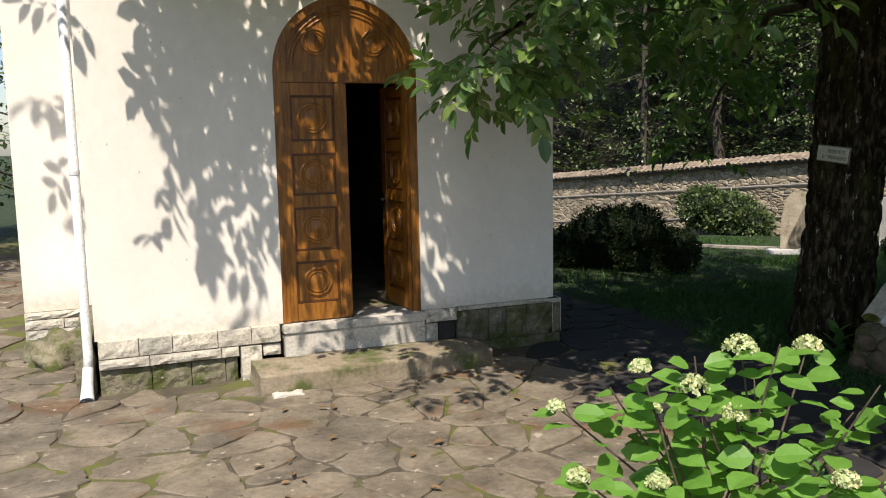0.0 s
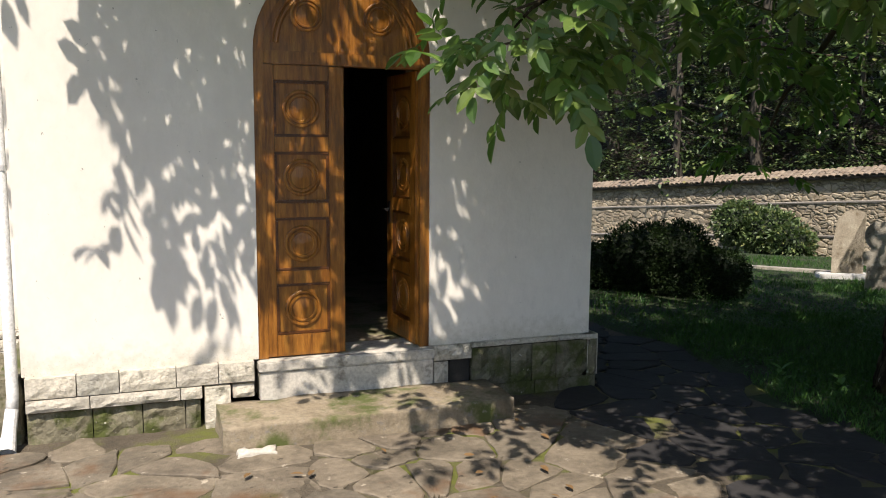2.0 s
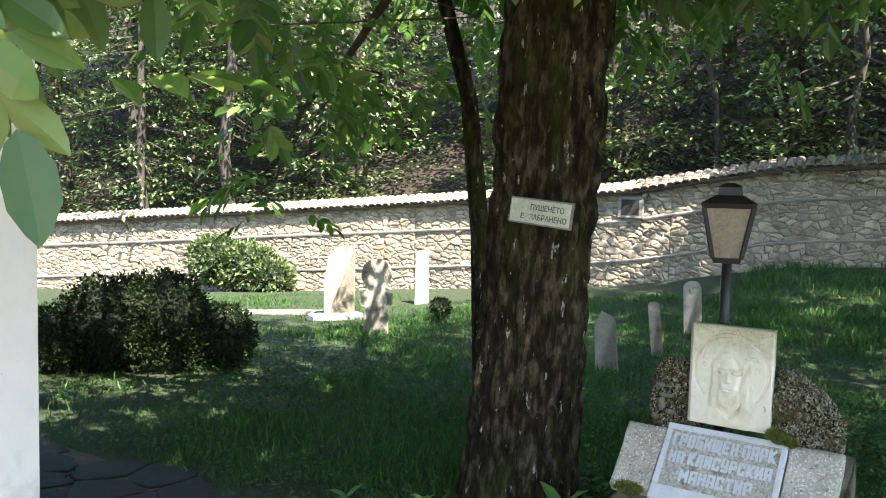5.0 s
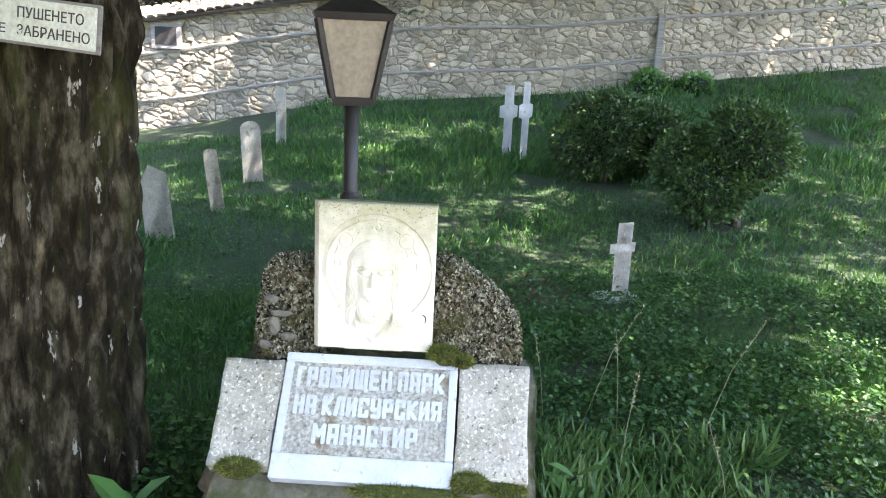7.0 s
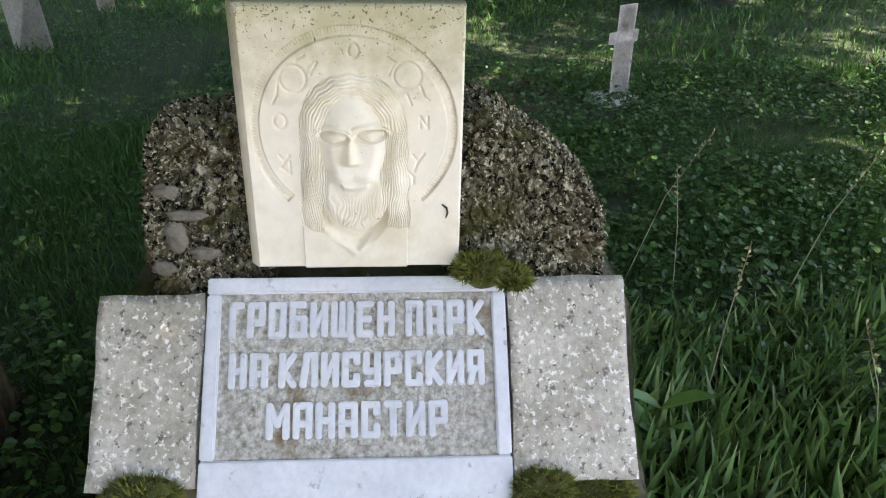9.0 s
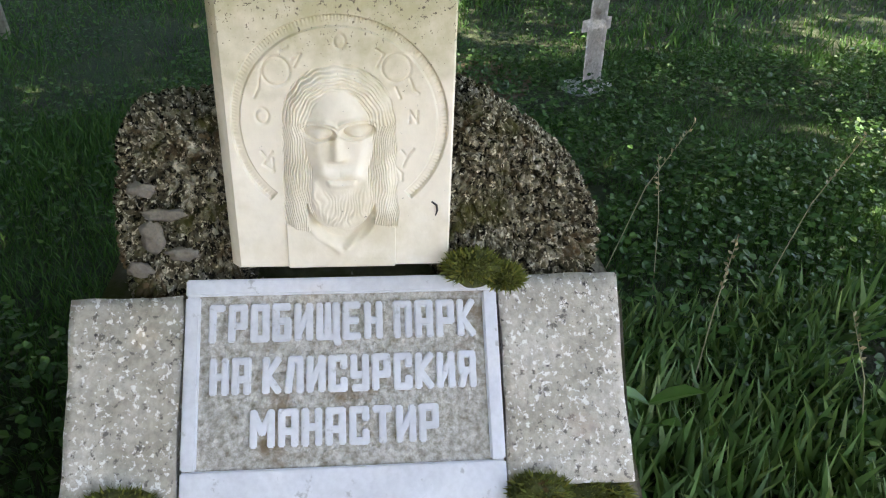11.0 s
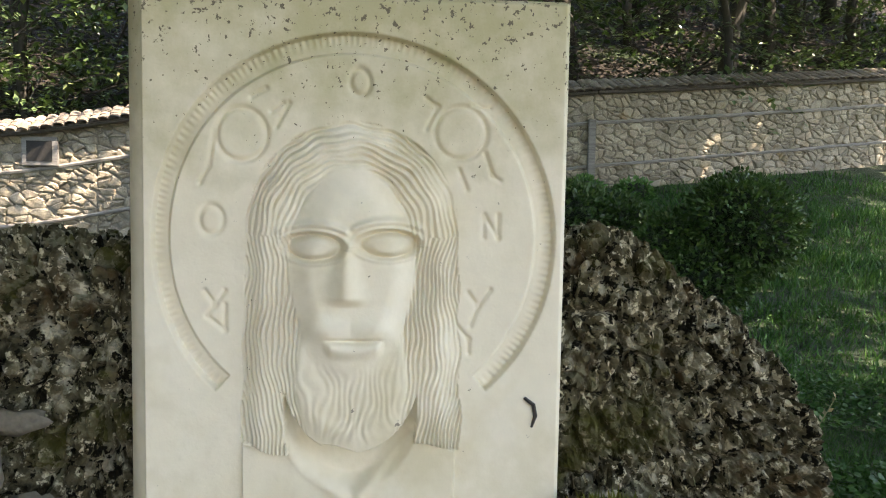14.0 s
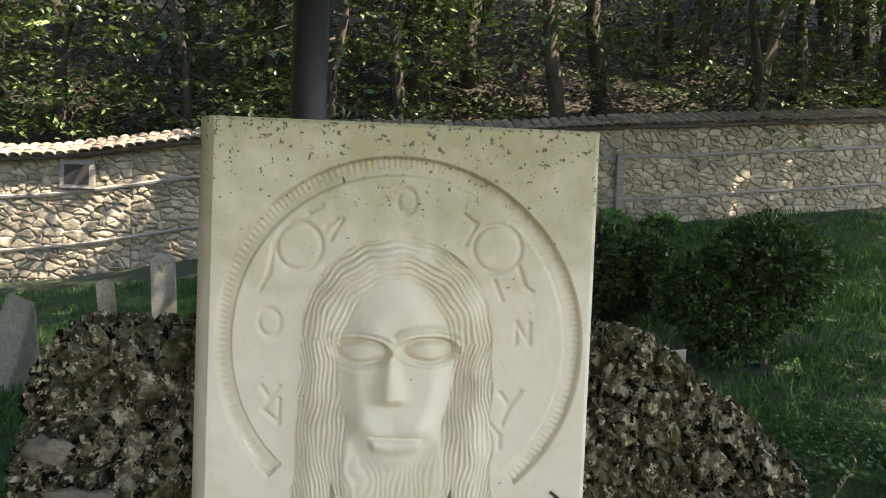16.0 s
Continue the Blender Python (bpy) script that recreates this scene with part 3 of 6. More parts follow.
course(FRONT - 0.03, FRONT + 7, RIGHT + 0.035, -0.05, 0.098, 0.4, FOUNDATION, "foundation_stone", turn=90)
course(FRONT, FRONT + 1.6, LEFT - 0.02, -0.05, 0.40, 0.4, FOUNDATION, "foundation_stone", turn=90)
# no hole here: a dark block gives the opening's shade
part("vent", block((DOOR_MID + HALF + 0.14, FRONT - 0.02, 0.13), (DOOR_MID + HALF + 0.29, FRONT + 0.01, 0.29)), HOLE_SHADE, plinth, "dark block painted as the shade of a plinth opening")

# sill and step
sill = empty("door_sill", "pale worn stone threshold under the church door", "threshold")
part("threshold_slab", block((DOOR_MID - HALF - 0.01, FRONT - 0.07, 0.325), (DOOR_MID + HALF + 0.02, FRONT + 0.32, 0.39), 0.008, 0.003), SILL, sill)
part("riser_stone", block((DOOR_MID - HALF + 0.0, FRONT - 0.055, 0.13), (DOOR_MID + HALF + 0.01, FRONT + 0.30, 0.322), 0.006, 0.004), SILL, sill)
step = tagged(new("stone_step", to_mesh("stone_step", block((0.88, 5.79, -0.04), (2.70, 6.28, 0.150), 0, 0.014, 9), STEP, True)), "worn grey-brown stone doorstep with mossy front", "step")
tagged(new("rubble_stone", to_mesh("rubble_stone", block((0.95, 5.67, -0.03), (1.16, 5.77, 0.03), 0, 0.03, 5), SILL, True)), "broken pale stone beside the doorstep", "stone")
bm = bmesh.new()
bmesh.ops.create_icosphere(bm, subdivisions=4, radius=1)
for v in bm.verts:
    d = v.co.normalized()
    v.co = Vector((-0.48, 7.55, 0.02)) + Vector((d.x * 0.30, d.y * 0.32, d.z * 0.24)) * (1 + 0.35 * noise.noise(d * 2.2) + 0.15 * noise.noise(d * 7))
tagged(new("mossy_rock", to_mesh("mossy_rock", bm, FOUNDATION, True)), "mossy rough boulder at the foot of the wall", "rock")

# downpipe at the corner
pipe = empty("downpipe", "white painted tin downpipe with a bent outlet", "downpipe")
part("pipe", tube([(LEFT - 0.05, FRONT + 0.0, 5.1), (LEFT - 0.05, FRONT + 0.0, 0.30), (LEFT - 0.055, FRONT - 0.03, 0.20)], [0.034] * 3, 14), TIN, pipe, smooth=True)
part("outlet", tube([(LEFT - 0.055, FRONT - 0.02, 0.22), (LEFT - 0.065, FRONT - 0.10, 0.10), (LEFT - 0.07, FRONT - 0.19, 0.02)], [0.037, 0.04, 0.05], 14, False), TIN, pipe, "white outlet spout")
for z in (1.6, 3.2, 4.6):
    part("bracket", tube([(LEFT - 0.05, FRONT, z), (LEFT - 0.05, FRONT, z + 0.03)], [0.038, 0.038], 14), TIN, pipe)

# ---- the double door ----
door = empty("door_1", "carved brown oak double door, one leaf standing open", "door", kind="structure")
LEAF_W, LEAF_B, LEAF_T = 0.545, 0.40, 2.25


def roundel(m, r=0.105):
    return lathe([(r, 0.0), (r, 0.008), (r * 0.95, 0.013), (r * 0.86, 0.013), (r * 0.81, 0.003), (r * 0.76, 0.003), (r * 0.73, 0.011), (r * 0.64, 0.011), (r * 0.60, 0.003), (r * 0.2, 0.008), (r * 0.05, 0.010)], m, 36)


def leaf(m, mirror, name_label):
    """A leaf in its own plane: x from the hinge, z up, front towards -y."""
    body = part("door_leaf", bmesh_frame(), OAK, door, name_label)
    body.matrix_basis = m
    s = -1 if mirror else 1
    h = LEAF_T - LEAF_B
    for lo, hi in ((0.76, 0.95), (0.535, 0.71), (0.30, 0.485), (0.075, 0.255)):
        z0, z1 = LEAF_B + lo * h, LEAF_B + hi * h
        for name, bm, mt in (("panel", block((0.10, 0.024, z0 + 0.004), (LEAF_W - 0.10, 0.040, z1 - 0.004), 0.004), OAK), ("carved_roundel", roundel(pose(LEAF_W / 2, 0.023, (z0 + z1) / 2, 90, 0, 0), 0.118), OAK)):
            part(name, bm, mt, body)
        for a, b in (((0.098, z0), (LEAF_W - 0.098, z0 + 0.018)), ((0.098, z1 - 0.018), (LEAF_W - 0.098, z1)), ((0.098, z0 + 0.018), (0.116, z1 - 0.018)), ((LEAF_W - 0.116, z0 + 0.018), (LEAF_W - 0.098, z1 - 0.018))):
            part("panel_moulding", block((a[0], 0.004, a[1]), (b[0], 0.03, b[1]), 0.005), DARKOAK, body)
    return body


def bmesh_frame():
    bm = bmesh.new()
    h = LEAF_T - LEAF_B
    spans = [((0, LEAF_B), (0.10, LEAF_T)), ((LEAF_W - 0.10, LEAF_B), (LEAF_W, LEAF_T))]
    cuts = [0, 0.075, 0.255, 0.30, 0.485, 0.535, 0.71, 0.76, 0.95, 1.0]
    for lo, hi in zip(cuts[::2], cuts[1::2]):
        spans.append(((0.10, LEAF_B + lo * h), (LEAF_W - 0.10, LEAF_B + hi * h)))
    for a, b in spans:
        piece = block((a[0] + 0.001, 0.0, a[1]), (b[0] - 0.001, 0.045, b[1]), 0.003)
        tmp = bpy.data.meshes.new("piece")
        piece.to_mesh(tmp)
        piece.free()
        bm.from_mesh(tmp)
        bpy.data.meshes.remove(tmp)
    return bm


leaf(pose(DOOR_MID - HALF + 0.025, FRONT + 0.02, 0), False, "closed carved oak door leaf")
right_leaf = leaf(Matrix(((-0.07, 0.9975, 0, DOOR_MID + HALF - 0.085), (0.9975, 0.07, 0, FRONT + 0.06), (0, 0, 1, 0), (0, 0, 0, 1))), True, "open carved oak door leaf")
handle = part("door_handle", tube([(LEAF_W - 0.05, 0.0, 1.30), (LEAF_W - 0.05, -0.05, 1.30), (LEAF_W - 0.15, -0.055, 1.30)], [0.009] * 3, 8), IRON, right_leaf, "dark iron lever handle")
part("lock_plate", block((LEAF_W - 0.07, -0.006, 1.20), (LEAF_W - 0.03, 0.0, 1.36), 0.002), IRON, right_leaf)
# jambs, transom and the arched top
bm = bmesh.new()
n = 28
for r0, r1, y0, y1 in ((HALF - 0.065, HALF - 0.002, FRONT + 0.012, FRONT + 0.10),):
    rings = []
    angles = [(-1, 0.395)] + [(i / n, None) for i in range(n + 1)] + [(2, 0.395)]
    for f, z in angles:
        row = []
        for r in (r0, r1):
            if z is not None:
                x = DOOR_MID - r if f < 0 else DOOR_MID + r
                zz = z
            else:
                x, zz = DOOR_MID - r * math.cos(math.pi * f), SPRING + r * math.sin(math.pi * f)
            row += [bm.verts.new((x, y0, zz)), bm.verts.new((x, y1, zz))]
        rings.append(row)
    for a, b in zip(rings, rings[1:]):
        for i, j in ((0, 2), (2, 3), (3, 1), (1, 0)):
            bm.faces.new((a[i], a[j], b[j], b[i]))
bmesh.ops.recalc_face_normals(bm, faces=bm.faces[:])
part("door_frame", bm, OAK, door, "arched oak door frame")
part("transom", block((DOOR_MID - HALF + 0.065, FRONT + 0.012, LEAF_T + 0.003), (DOOR_MID + HALF - 0.065, FRONT + 0.09, LEAF_T + 0.085), 0.006), OAK, door)
bm = bmesh.new()
R = HALF - 0.066
low = LEAF_T + 0.086
arc = [(DOOR_MID - R * math.cos(math.pi * i / n), max(low, SPRING + R * math.sin(math.pi * i / n))) for i in range(n + 1)]
arc = [(arc[0][0], low)] + arc + [(arc[-1][0], low)]
for (xa, za), (xb, zb) in zip(arc[1:-2], arc[2:-1]):
    for y, up in ((FRONT + 0.035, 1), (FRONT + 0.065, -1)):
        q = [bm.verts.new((x, y, z)) for x, z in ((xa, low - 0.002), (xb, low - 0.002), (xb, zb + 0.001), (xa, za + 0.001))]
        bm.faces.new(q)
bmesh.ops.remove_doubles(bm, verts=bm.verts[:], dist=0.0004)
bmesh.ops.recalc_face_normals(bm, faces=bm.faces[:])
tymp = part("tympanum", bm, OAK, door, "arched carved oak panel over the door")
part("mullion", block((DOOR_MID - 0.03, FRONT + 0.018, low), (DOOR_MID + 0.03, FRONT + 0.040, SPRING + R - 0.012), 0.004), OAK, tymp)
for s in (-1, 1):
    for rad in (R - 0.055, R - 0.085):
        pts = [(DOOR_MID + s * max(0.045, rad * math.cos(a)), FRONT + 0.034, SPRING + 0.02 + rad * math.sin(a)) for a in np.linspace(0.08, 1.48, 14)]
        part("carved_arc", tube(pts, [0.010] * 14, 8), OAK, tymp)
    part("carved_roundel", roundel(pose(DOOR_MID + s * 0.235, FRONT + 0.035, 2.56, 90, 0, 0), 0.105), OAK, tymp)

# ---- the memorial of the graveyard ----
memorial = empty("memorial_stone", "carved memorial slab over a slanted inscribed plate in rock", "monument", pose(0, 0, 0))
# one relief panel: a plain carved head in a ring, worked as heights over a board
W_SLAB, H_SLAB = 0.363, 0.458
NU, NV = 430, 540
uu, vv = np.meshgrid(np.linspace(-W_SLAB / 2, W_SLAB / 2, NU), np.linspace(0, H_SLAB, NV))
PX, PY = uu / 0.000472, vv / 0.000472


def soft(a, lo, hi):
    t = np.clip((a - lo) / (hi - lo), 0, 1)
    return t * t * (3 - 2 * t)


def line_groove(x0, y0, x1, y1, width=5.0):
    dx, dy = x1 - x0, y1 - y0
    t = np.clip(((PX - x0) * dx + (PY - y0) * dy) / (dx * dx + dy * dy), 0, 1)
    d = np.hypot(PX - x0 - t * dx, PY - y0 - t * dy)
    return np.exp(-(d / width) ** 2)


def ring_groove(x0, y0, rx, ry, width=5.0, lo=-4.0, hi=4.0):
    d = (np.hypot((PX - x0) / rx, (PY - y0) / ry) - 1) * min(rx, ry)
    a = np.arctan2(PY - y0, PX - x0)
    return np.exp(-(d / width) ** 2) * ((a >= lo) & (a <= hi))


# ring round the head: a sloped cove, deepest at its rim, with chisel strokes
rr, aa = np.hypot(PX - 3, PY - 428) * 1.018, np.arctan2(PX - 3, -(PY - 425))
inring = (np.abs(aa) < 2.42)
strokes = 0.5 + 0.5 * np.sin(aa * 190 + 2.0 * np.sin(aa * 9))
relief = -(0.0034 * soft(rr, 329, 337) + 0.0022 * soft(rr, 337, 366)) * (1 - soft(rr, 366, 371)) * inring
relief += -0.0009 * strokes * soft(rr, 340, 362) * (1 - soft(rr, 366, 374)) * inring
# hair: an arched mass with long strands, then the face and beard
hx, hy = PX - 3.0, PY
top = np.hypot(hx / 186, (np.minimum(hy, 405) - 405) / 186)
flare = 186 + 0.03 * np.maximum(hy - 405, 0) + 3.0 * np.sin(hy / 19.0) * soft(hy, 420, 520)
hair = (np.where(hy < 405, top, np.abs(hx) / flare) < 1) & (hy < 800 + 10 * np.sin(hx / 26.0))
inside = np.clip(1 - np.where(hy < 405, top, np.abs(hx) / flare), 0, 1)
hair_h = 0.010 * soft(inside, 0.0, 0.22)
face_r = np.hypot(hx / (118 - 0.10 * np.maximum(hy - 480, 0)), (hy - 490) / 205)
face = soft(1 - face_r, 0.0, 0.45)
beard_r = np.hypot(hx / 122, (hy - 655) / 150)
beard = soft(1 - beard_r, 0.0, 0.30) * soft(hy + 0.30 * np.abs(hx), 548, 600) * (1 - 0.75 * np.exp(-((hx - 8) / 50) ** 2 - ((hy - 615) / 22) ** 2))
under = (np.abs(hx) < 118 - 0.1 * np.maximum(hy - 740, 0)) & (hy > 690) & (beard_r > 1)
hair &= ~under
wob = 1.2 * np.sin(PY / 12.0 + PX / 23.0) + 1.6 * np.sin(PY / 21.0 - PX / 11.0) + (3.2 * np.sin(PY / 58.0 + PX / 33.0) + 2.4 * np.sin(PY / 41.0 - PX / 52.0)) * soft(PY, 400, 520)
wave = wob + np.where(hy < 420, np.hypot(hx / 186, (np.minimum(hy, 430) - 430) / 205) * 150, np.abs(hx) + 9 * np.sin((hy - 420) / 48.0) + 0.05 * (hy - 420))
strands = 0.5 + 0.5 * np.sin(wave * 2 * math.pi / 8.2 + 0.6 * np.sin(hy / 31.0))
strand_zone = hair * (1 - soft(1 - face_r, 0.02, 0.10)) * (1 - soft(1 - np.hypot(hx / 104, (hy - 670) / 190), 0.0, 0.12))
body = hair * hair_h
body = np.where(hair, body - (0.0026 + 0.0012 * np.sin(PX / 37.0 + PY / 51.0)) * strands * strand_zone, body)
body = np.where(hair, body * (1 - 0.30 * face) + 0.0110 * face * hair, body)
body += 0.0048 * beard * hair - 0.0005 * beard * soft(hy + 0.3 * np.abs(hx), 640, 700) * (0.5 + 0.5 * np.sin((hx * (1 + 0.0006 * (hy - 560)) + wob * 2.4) * 2 * math.pi / 14 + 1.6 * np.sin(hy / 23.0 + hx / 40.0)))
# brow, eyes, nose, mouth
for ex, ey in ((-64, 438), (66, 432)):
    e = np.hypot((PX - ex) / 58, (PY - ey - 2) / 33)
    body += -0.0022 * soft(1.25 - e, 0, 0.8)
    ball = np.hypot((PX - ex) / 43, (PY - ey) / 20)
    body += 0.0030 * soft(1.05 - ball, 0, 0.5) - 0.0032 * np.exp(-((ball - 1.10) / 0.15) ** 2) + 0.0026 * np.exp(-((ball - 1.45) / 0.16) ** 2) * (PY < ey + 4) + 0.0014 * np.exp(-((ball - 1.45) / 0.16) ** 2) * (PY >= ey + 4)
    body += 0.0032 * np.exp(-((PY - ey + 40 - ((PX - ex) / 60) ** 2 * 13) / 7.0) ** 2) * soft(70 - np.abs(PX - ex), 0, 14)
nose_w = 12 + 17 * soft(PY, 430, 528)
body += 0.0080 * soft(PY, 375, 520) * np.exp(-(PX + 6) ** 2 / (2 * (nose_w * 0.62) ** 2)) * (1 - soft(PY, 522, 542)) * (PY > 380)
lip = (PX - 8) / 50
body += (0.0042 * np.exp(-((PY - 616 + 8 * lip ** 2) / 13.0) ** 2) - 0.0030 * np.exp(-((PY - 599 + 2 * lip ** 2) / 3.6) ** 2)) * soft(1.1 - np.abs(lip), 0, 0.35)
body += 0.0013 * np.exp(-((PY - 566 - 22 * np.abs((PX - 2) / 80)) / 15.0) ** 2) * soft(100 - np.abs(PX), 0, 40)
# chisel strokes of the beard's fringe
fringe = beard * soft(hy, 690, 770)
body -= 0.0011 * fringe * (0.5 + 0.5 * np.sin((hx + wob * 4) * 2 * math.pi / 27 + 1.3 * np.sin(hy / 17.0)))
relief = np.where(hair, body, relief)
# the shoulders under the beard, with collar lines
robe = (np.abs(PX) < 190) & (PY > 785)
relief = np.where(robe & ~hair, 0.0035, relief)
gap = soft(1 - np.hypot(PX / 128, (PY - 735) / 150), 0, 0.25) * ~hair * (PY > 690)
relief = np.where(under & (PY < 800), 0.0035, relief)
relief -= 0.0085 * gap
relief += 0.0030 * (line_groove(-112, 790, -5, 900, 14) + line_groove(108, 770, 20, 885, 12))
# small carved marks inside the ring
marks = ring_groove(-192, 245, 44, 46) + ring_groove(192, 235, 46, 46) + ring_groove(-246, 395, 21, 25) + ring_groove(13, 150, 17, 22)
for seg in ((-240, 240, -250, 300), (-250, 300, -266, 330), (-140, 205, -120, 190), (-175, 180, -150, 165), (-132, 230, -110, 190), (150, 190, 130, 230), (130, 175, 150, 190), (215, 185, 245, 190), (236, 270, 250, 310), (250, 310, 264, 318),
            (190, 300, 205, 335), (236, 420, 236, 380), (236, 380, 262, 420), (262, 420, 262, 380), (-258, 520, -240, 545), (-222, 520, -240, 545), (-240, 545, -255, 565), (-255, 565, -222, 590), (-222, 545, -222, 590), (210, 520, 228, 545), (250, 515, 228, 545), (228, 545, 215, 580), (190, 580, 212, 605), (212, 605, 212, 630)):
    marks += line_groove(*seg, 4.2)
relief -= 0.0022 * np.clip(marks, 0, 1) * ~hair
relief *= 1.4
margin = np.minimum(np.minimum(W_SLAB / 2 - np.abs(uu), vv), H_SLAB - vv)
relief -= 0.004 * (1 - soft(margin, 0.0, 0.004))
vs = np.stack([5.492 - relief, 4.1355 - uu - 0.009 * np.clip(-2 * uu / W_SLAB, 0, 1) ** 6, 1.148 - vv], axis=2).reshape(-1, 3).tolist()
fs = [(j * NU + i, j * NU + NU + i, j * NU + NU + i + 1, j * NU + i + 1) for j in range(NV - 1) for i in range(NU - 1)]
rim = [i for i in range(NU)] + [j * NU + NU - 1 for j in range(1, NV)] + [(NV - 1) * NU + i for i in range(NU - 2, -1, -1)] + [j * NU for j in range(NV - 2, 0, -1)]
base = len(vs)
lip = 0.0135 * (uu.reshape(-1) < -W_SLAB / 2 + 1e-6)
vs += [(x_, vs[i][1] + lip[i], vs[i][2]) for x_ in (5.511, 5.545) for i in rim]
k = len(rim)
fs += [(rim[i], rim[(i + 1) % k], base + (i + 1) % k, base + i) for i in range(k)] + [(base + i, base + (i + 1) % k, base + k + (i + 1) % k, base + k + i) for i in range(k)] + [tuple(range(base + k, base + 2 * k))]
tagged(part_of("carved_panel", arrays("carved_panel", vs, fs, LIMESTONE, True), memorial, "cream limestone panel with a carved head in a ring"))
part("dry_tendril", tube([(5.4912, 3.986, 0.812), (5.4905, 3.978, 0.806), (5.4908, 3.976, 0.796), (5.4912, 3.979, 0.786)], [0.0016, 0.002, 0.0018, 0.001], 6), IRON, memorial, "small dark dried tendril")
# slanted plate: local x along the plate, y up the slope, z out of it
PLATE = Matrix(((0, 0.7071, -0.7071, 5.3585), (-1, 0, 0, 4.135), (0, 0.7071, 0.7071, 0.5285), (0, 0, 0, 1)))


def on_plate(bm):
    bmesh.ops.transform(bm, matrix=PLATE, verts=bm.verts[:])
    return bm


PW, PH = 0.265, 0.196
plate = part("inscribed_plate", on_plate(block((-PW + 0.004, -PH + 0.004, -0.05), (PW - 0.004, PH - 0.004, -0.006))), PITTED, memorial, "grey plate with pitted ground and raised letters")
for a, b in (((-PW, PH - 0.030), (PW, PH)), ((-PW, -PH), (PW, -PH + 0.075)), ((-PW, -PH + 0.075), (-PW + 0.026, PH - 0.030)), ((PW - 0.026, -PH + 0.075), (PW, PH - 0.030))):
    part("raised_border", on_plate(block((a[0] + 0.0004, a[1] + 0.0004, -0.05), (b[0] - 0.0004, b[1] - 0.0004, 0.0), 0.003, 0.0008)), MARBLE, plate)


def lettering(name, words, m, width, height, thick, material, parent, bold=0.0):
    cu = bpy.data.curves.new(name, "FONT")
    cu.body, cu.extrude, cu.align_x, cu.offset = words, 0.5, "CENTER", bold
    tmp = new(name + "_curve", cu)
    dg = bpy.context.evaluated_depsgraph_get()
    me = bpy.data.meshes.new_from_object(tmp.evaluated_get(dg))
    bpy.data.objects.remove(tmp)
    co = np.array([v.co for v in me.vertices])
    lo, hi = co.min(0), co.max(0)
    fit = Matrix.Diagonal((width / (hi[0] - lo[0]), height / (hi[1] - lo[1]), thick / (hi[2] - lo[2]), 1)) @ Matrix.Translation((-(lo[0] + hi[0]) / 2, -(lo[1] + hi[1]) / 2, -lo[2]))
    me.transform(m @ fit)
    bm = bmesh.new()
    bm.from_mesh(me)
    bpy.data.meshes.remove(me)
    left = set(bm.verts)
    while left:
        group, todo = set(), [next(iter(left))]
        while todo:
            v = todo.pop()
            if v not in group:
                group.add(v)
                todo += [e.other_vert(v) for e in v.link_edges]
        left -= group
        order = {v: k for k, v in enumerate(group)}
        fs_ = [tuple(order[v] for v in f.verts) for f in bm.faces if f.verts[0] in group]
        part_of(name, arrays(name, [tuple(v.co) for v in order], fs_, material), parent)
    bm.free()


# heavy narrow block letters, each cut from straight strokes (unit box, centre lines)
GLYPHS = {
    "Г": [[(0, 0), (0, 1), (1, 1)]], "Р": [[(0, 0), (0, 1), (1, 1), (1, 0.42), (0, 0.42)]], "О": [[(0, 0), (0, 1), (1, 1), (1, 0), (0, 0)]],
    "Б": [[(1, 1), (0, 1), (0, 0), (1, 0), (1, 0.54), (0, 0.54)]], "И": [[(0, 1), (0, 0)], [(0, 0.12), (1, 0.88)], [(1, 1), (1, 0)]],
    "Щ": [[(0, 1), (0, 0), (1, 0), (1, 1)], [(0.5, 0), (0.5, 1)], [(1.0, 0), (1.1, -0.18)]], "Е": [[(1, 1), (0, 1), (0, 0), (1, 0)], [(0, 0.5), (0.85, 0.5)]],
    "Н": [[(0, 0), (0, 1)], [(0, 0.5), (1, 0.5)], [(1, 0), (1, 1)]], "П": [[(0, 0), (0, 1), (1, 1), (1, 0)]], "А": [[(0, 0), (0, 1), (1, 1), (1, 0)], [(0, 0.4), (1, 0.4)]],
    "К": [[(0, 0), (0, 1)], [(1, 1), (0.1, 0.5), (1, 0)]], "Л": [[(0, 0), (0.3, 1), (1, 1), (1, 0)]], "С": [[(1, 0.74), (1, 1), (0, 1), (0, 0), (1, 0), (1, 0.26)]],
    "У": [[(0, 1), (0, 0.42), (1, 0.42)], [(1, 1), (1, 0), (0.1, 0)]], "Я": [[(1, 0), (1, 1), (0, 1), (0, 0.45), (1, 0.45)], [(0.35, 0.45), (0, 0)]],
    "М": [[(0, 0), (0, 1), (0.5, 0.4), (1, 1), (1, 0)]], "Т": [[(0, 1), (1, 1)], [(0.5, 1), (0.5, 0)]],
}


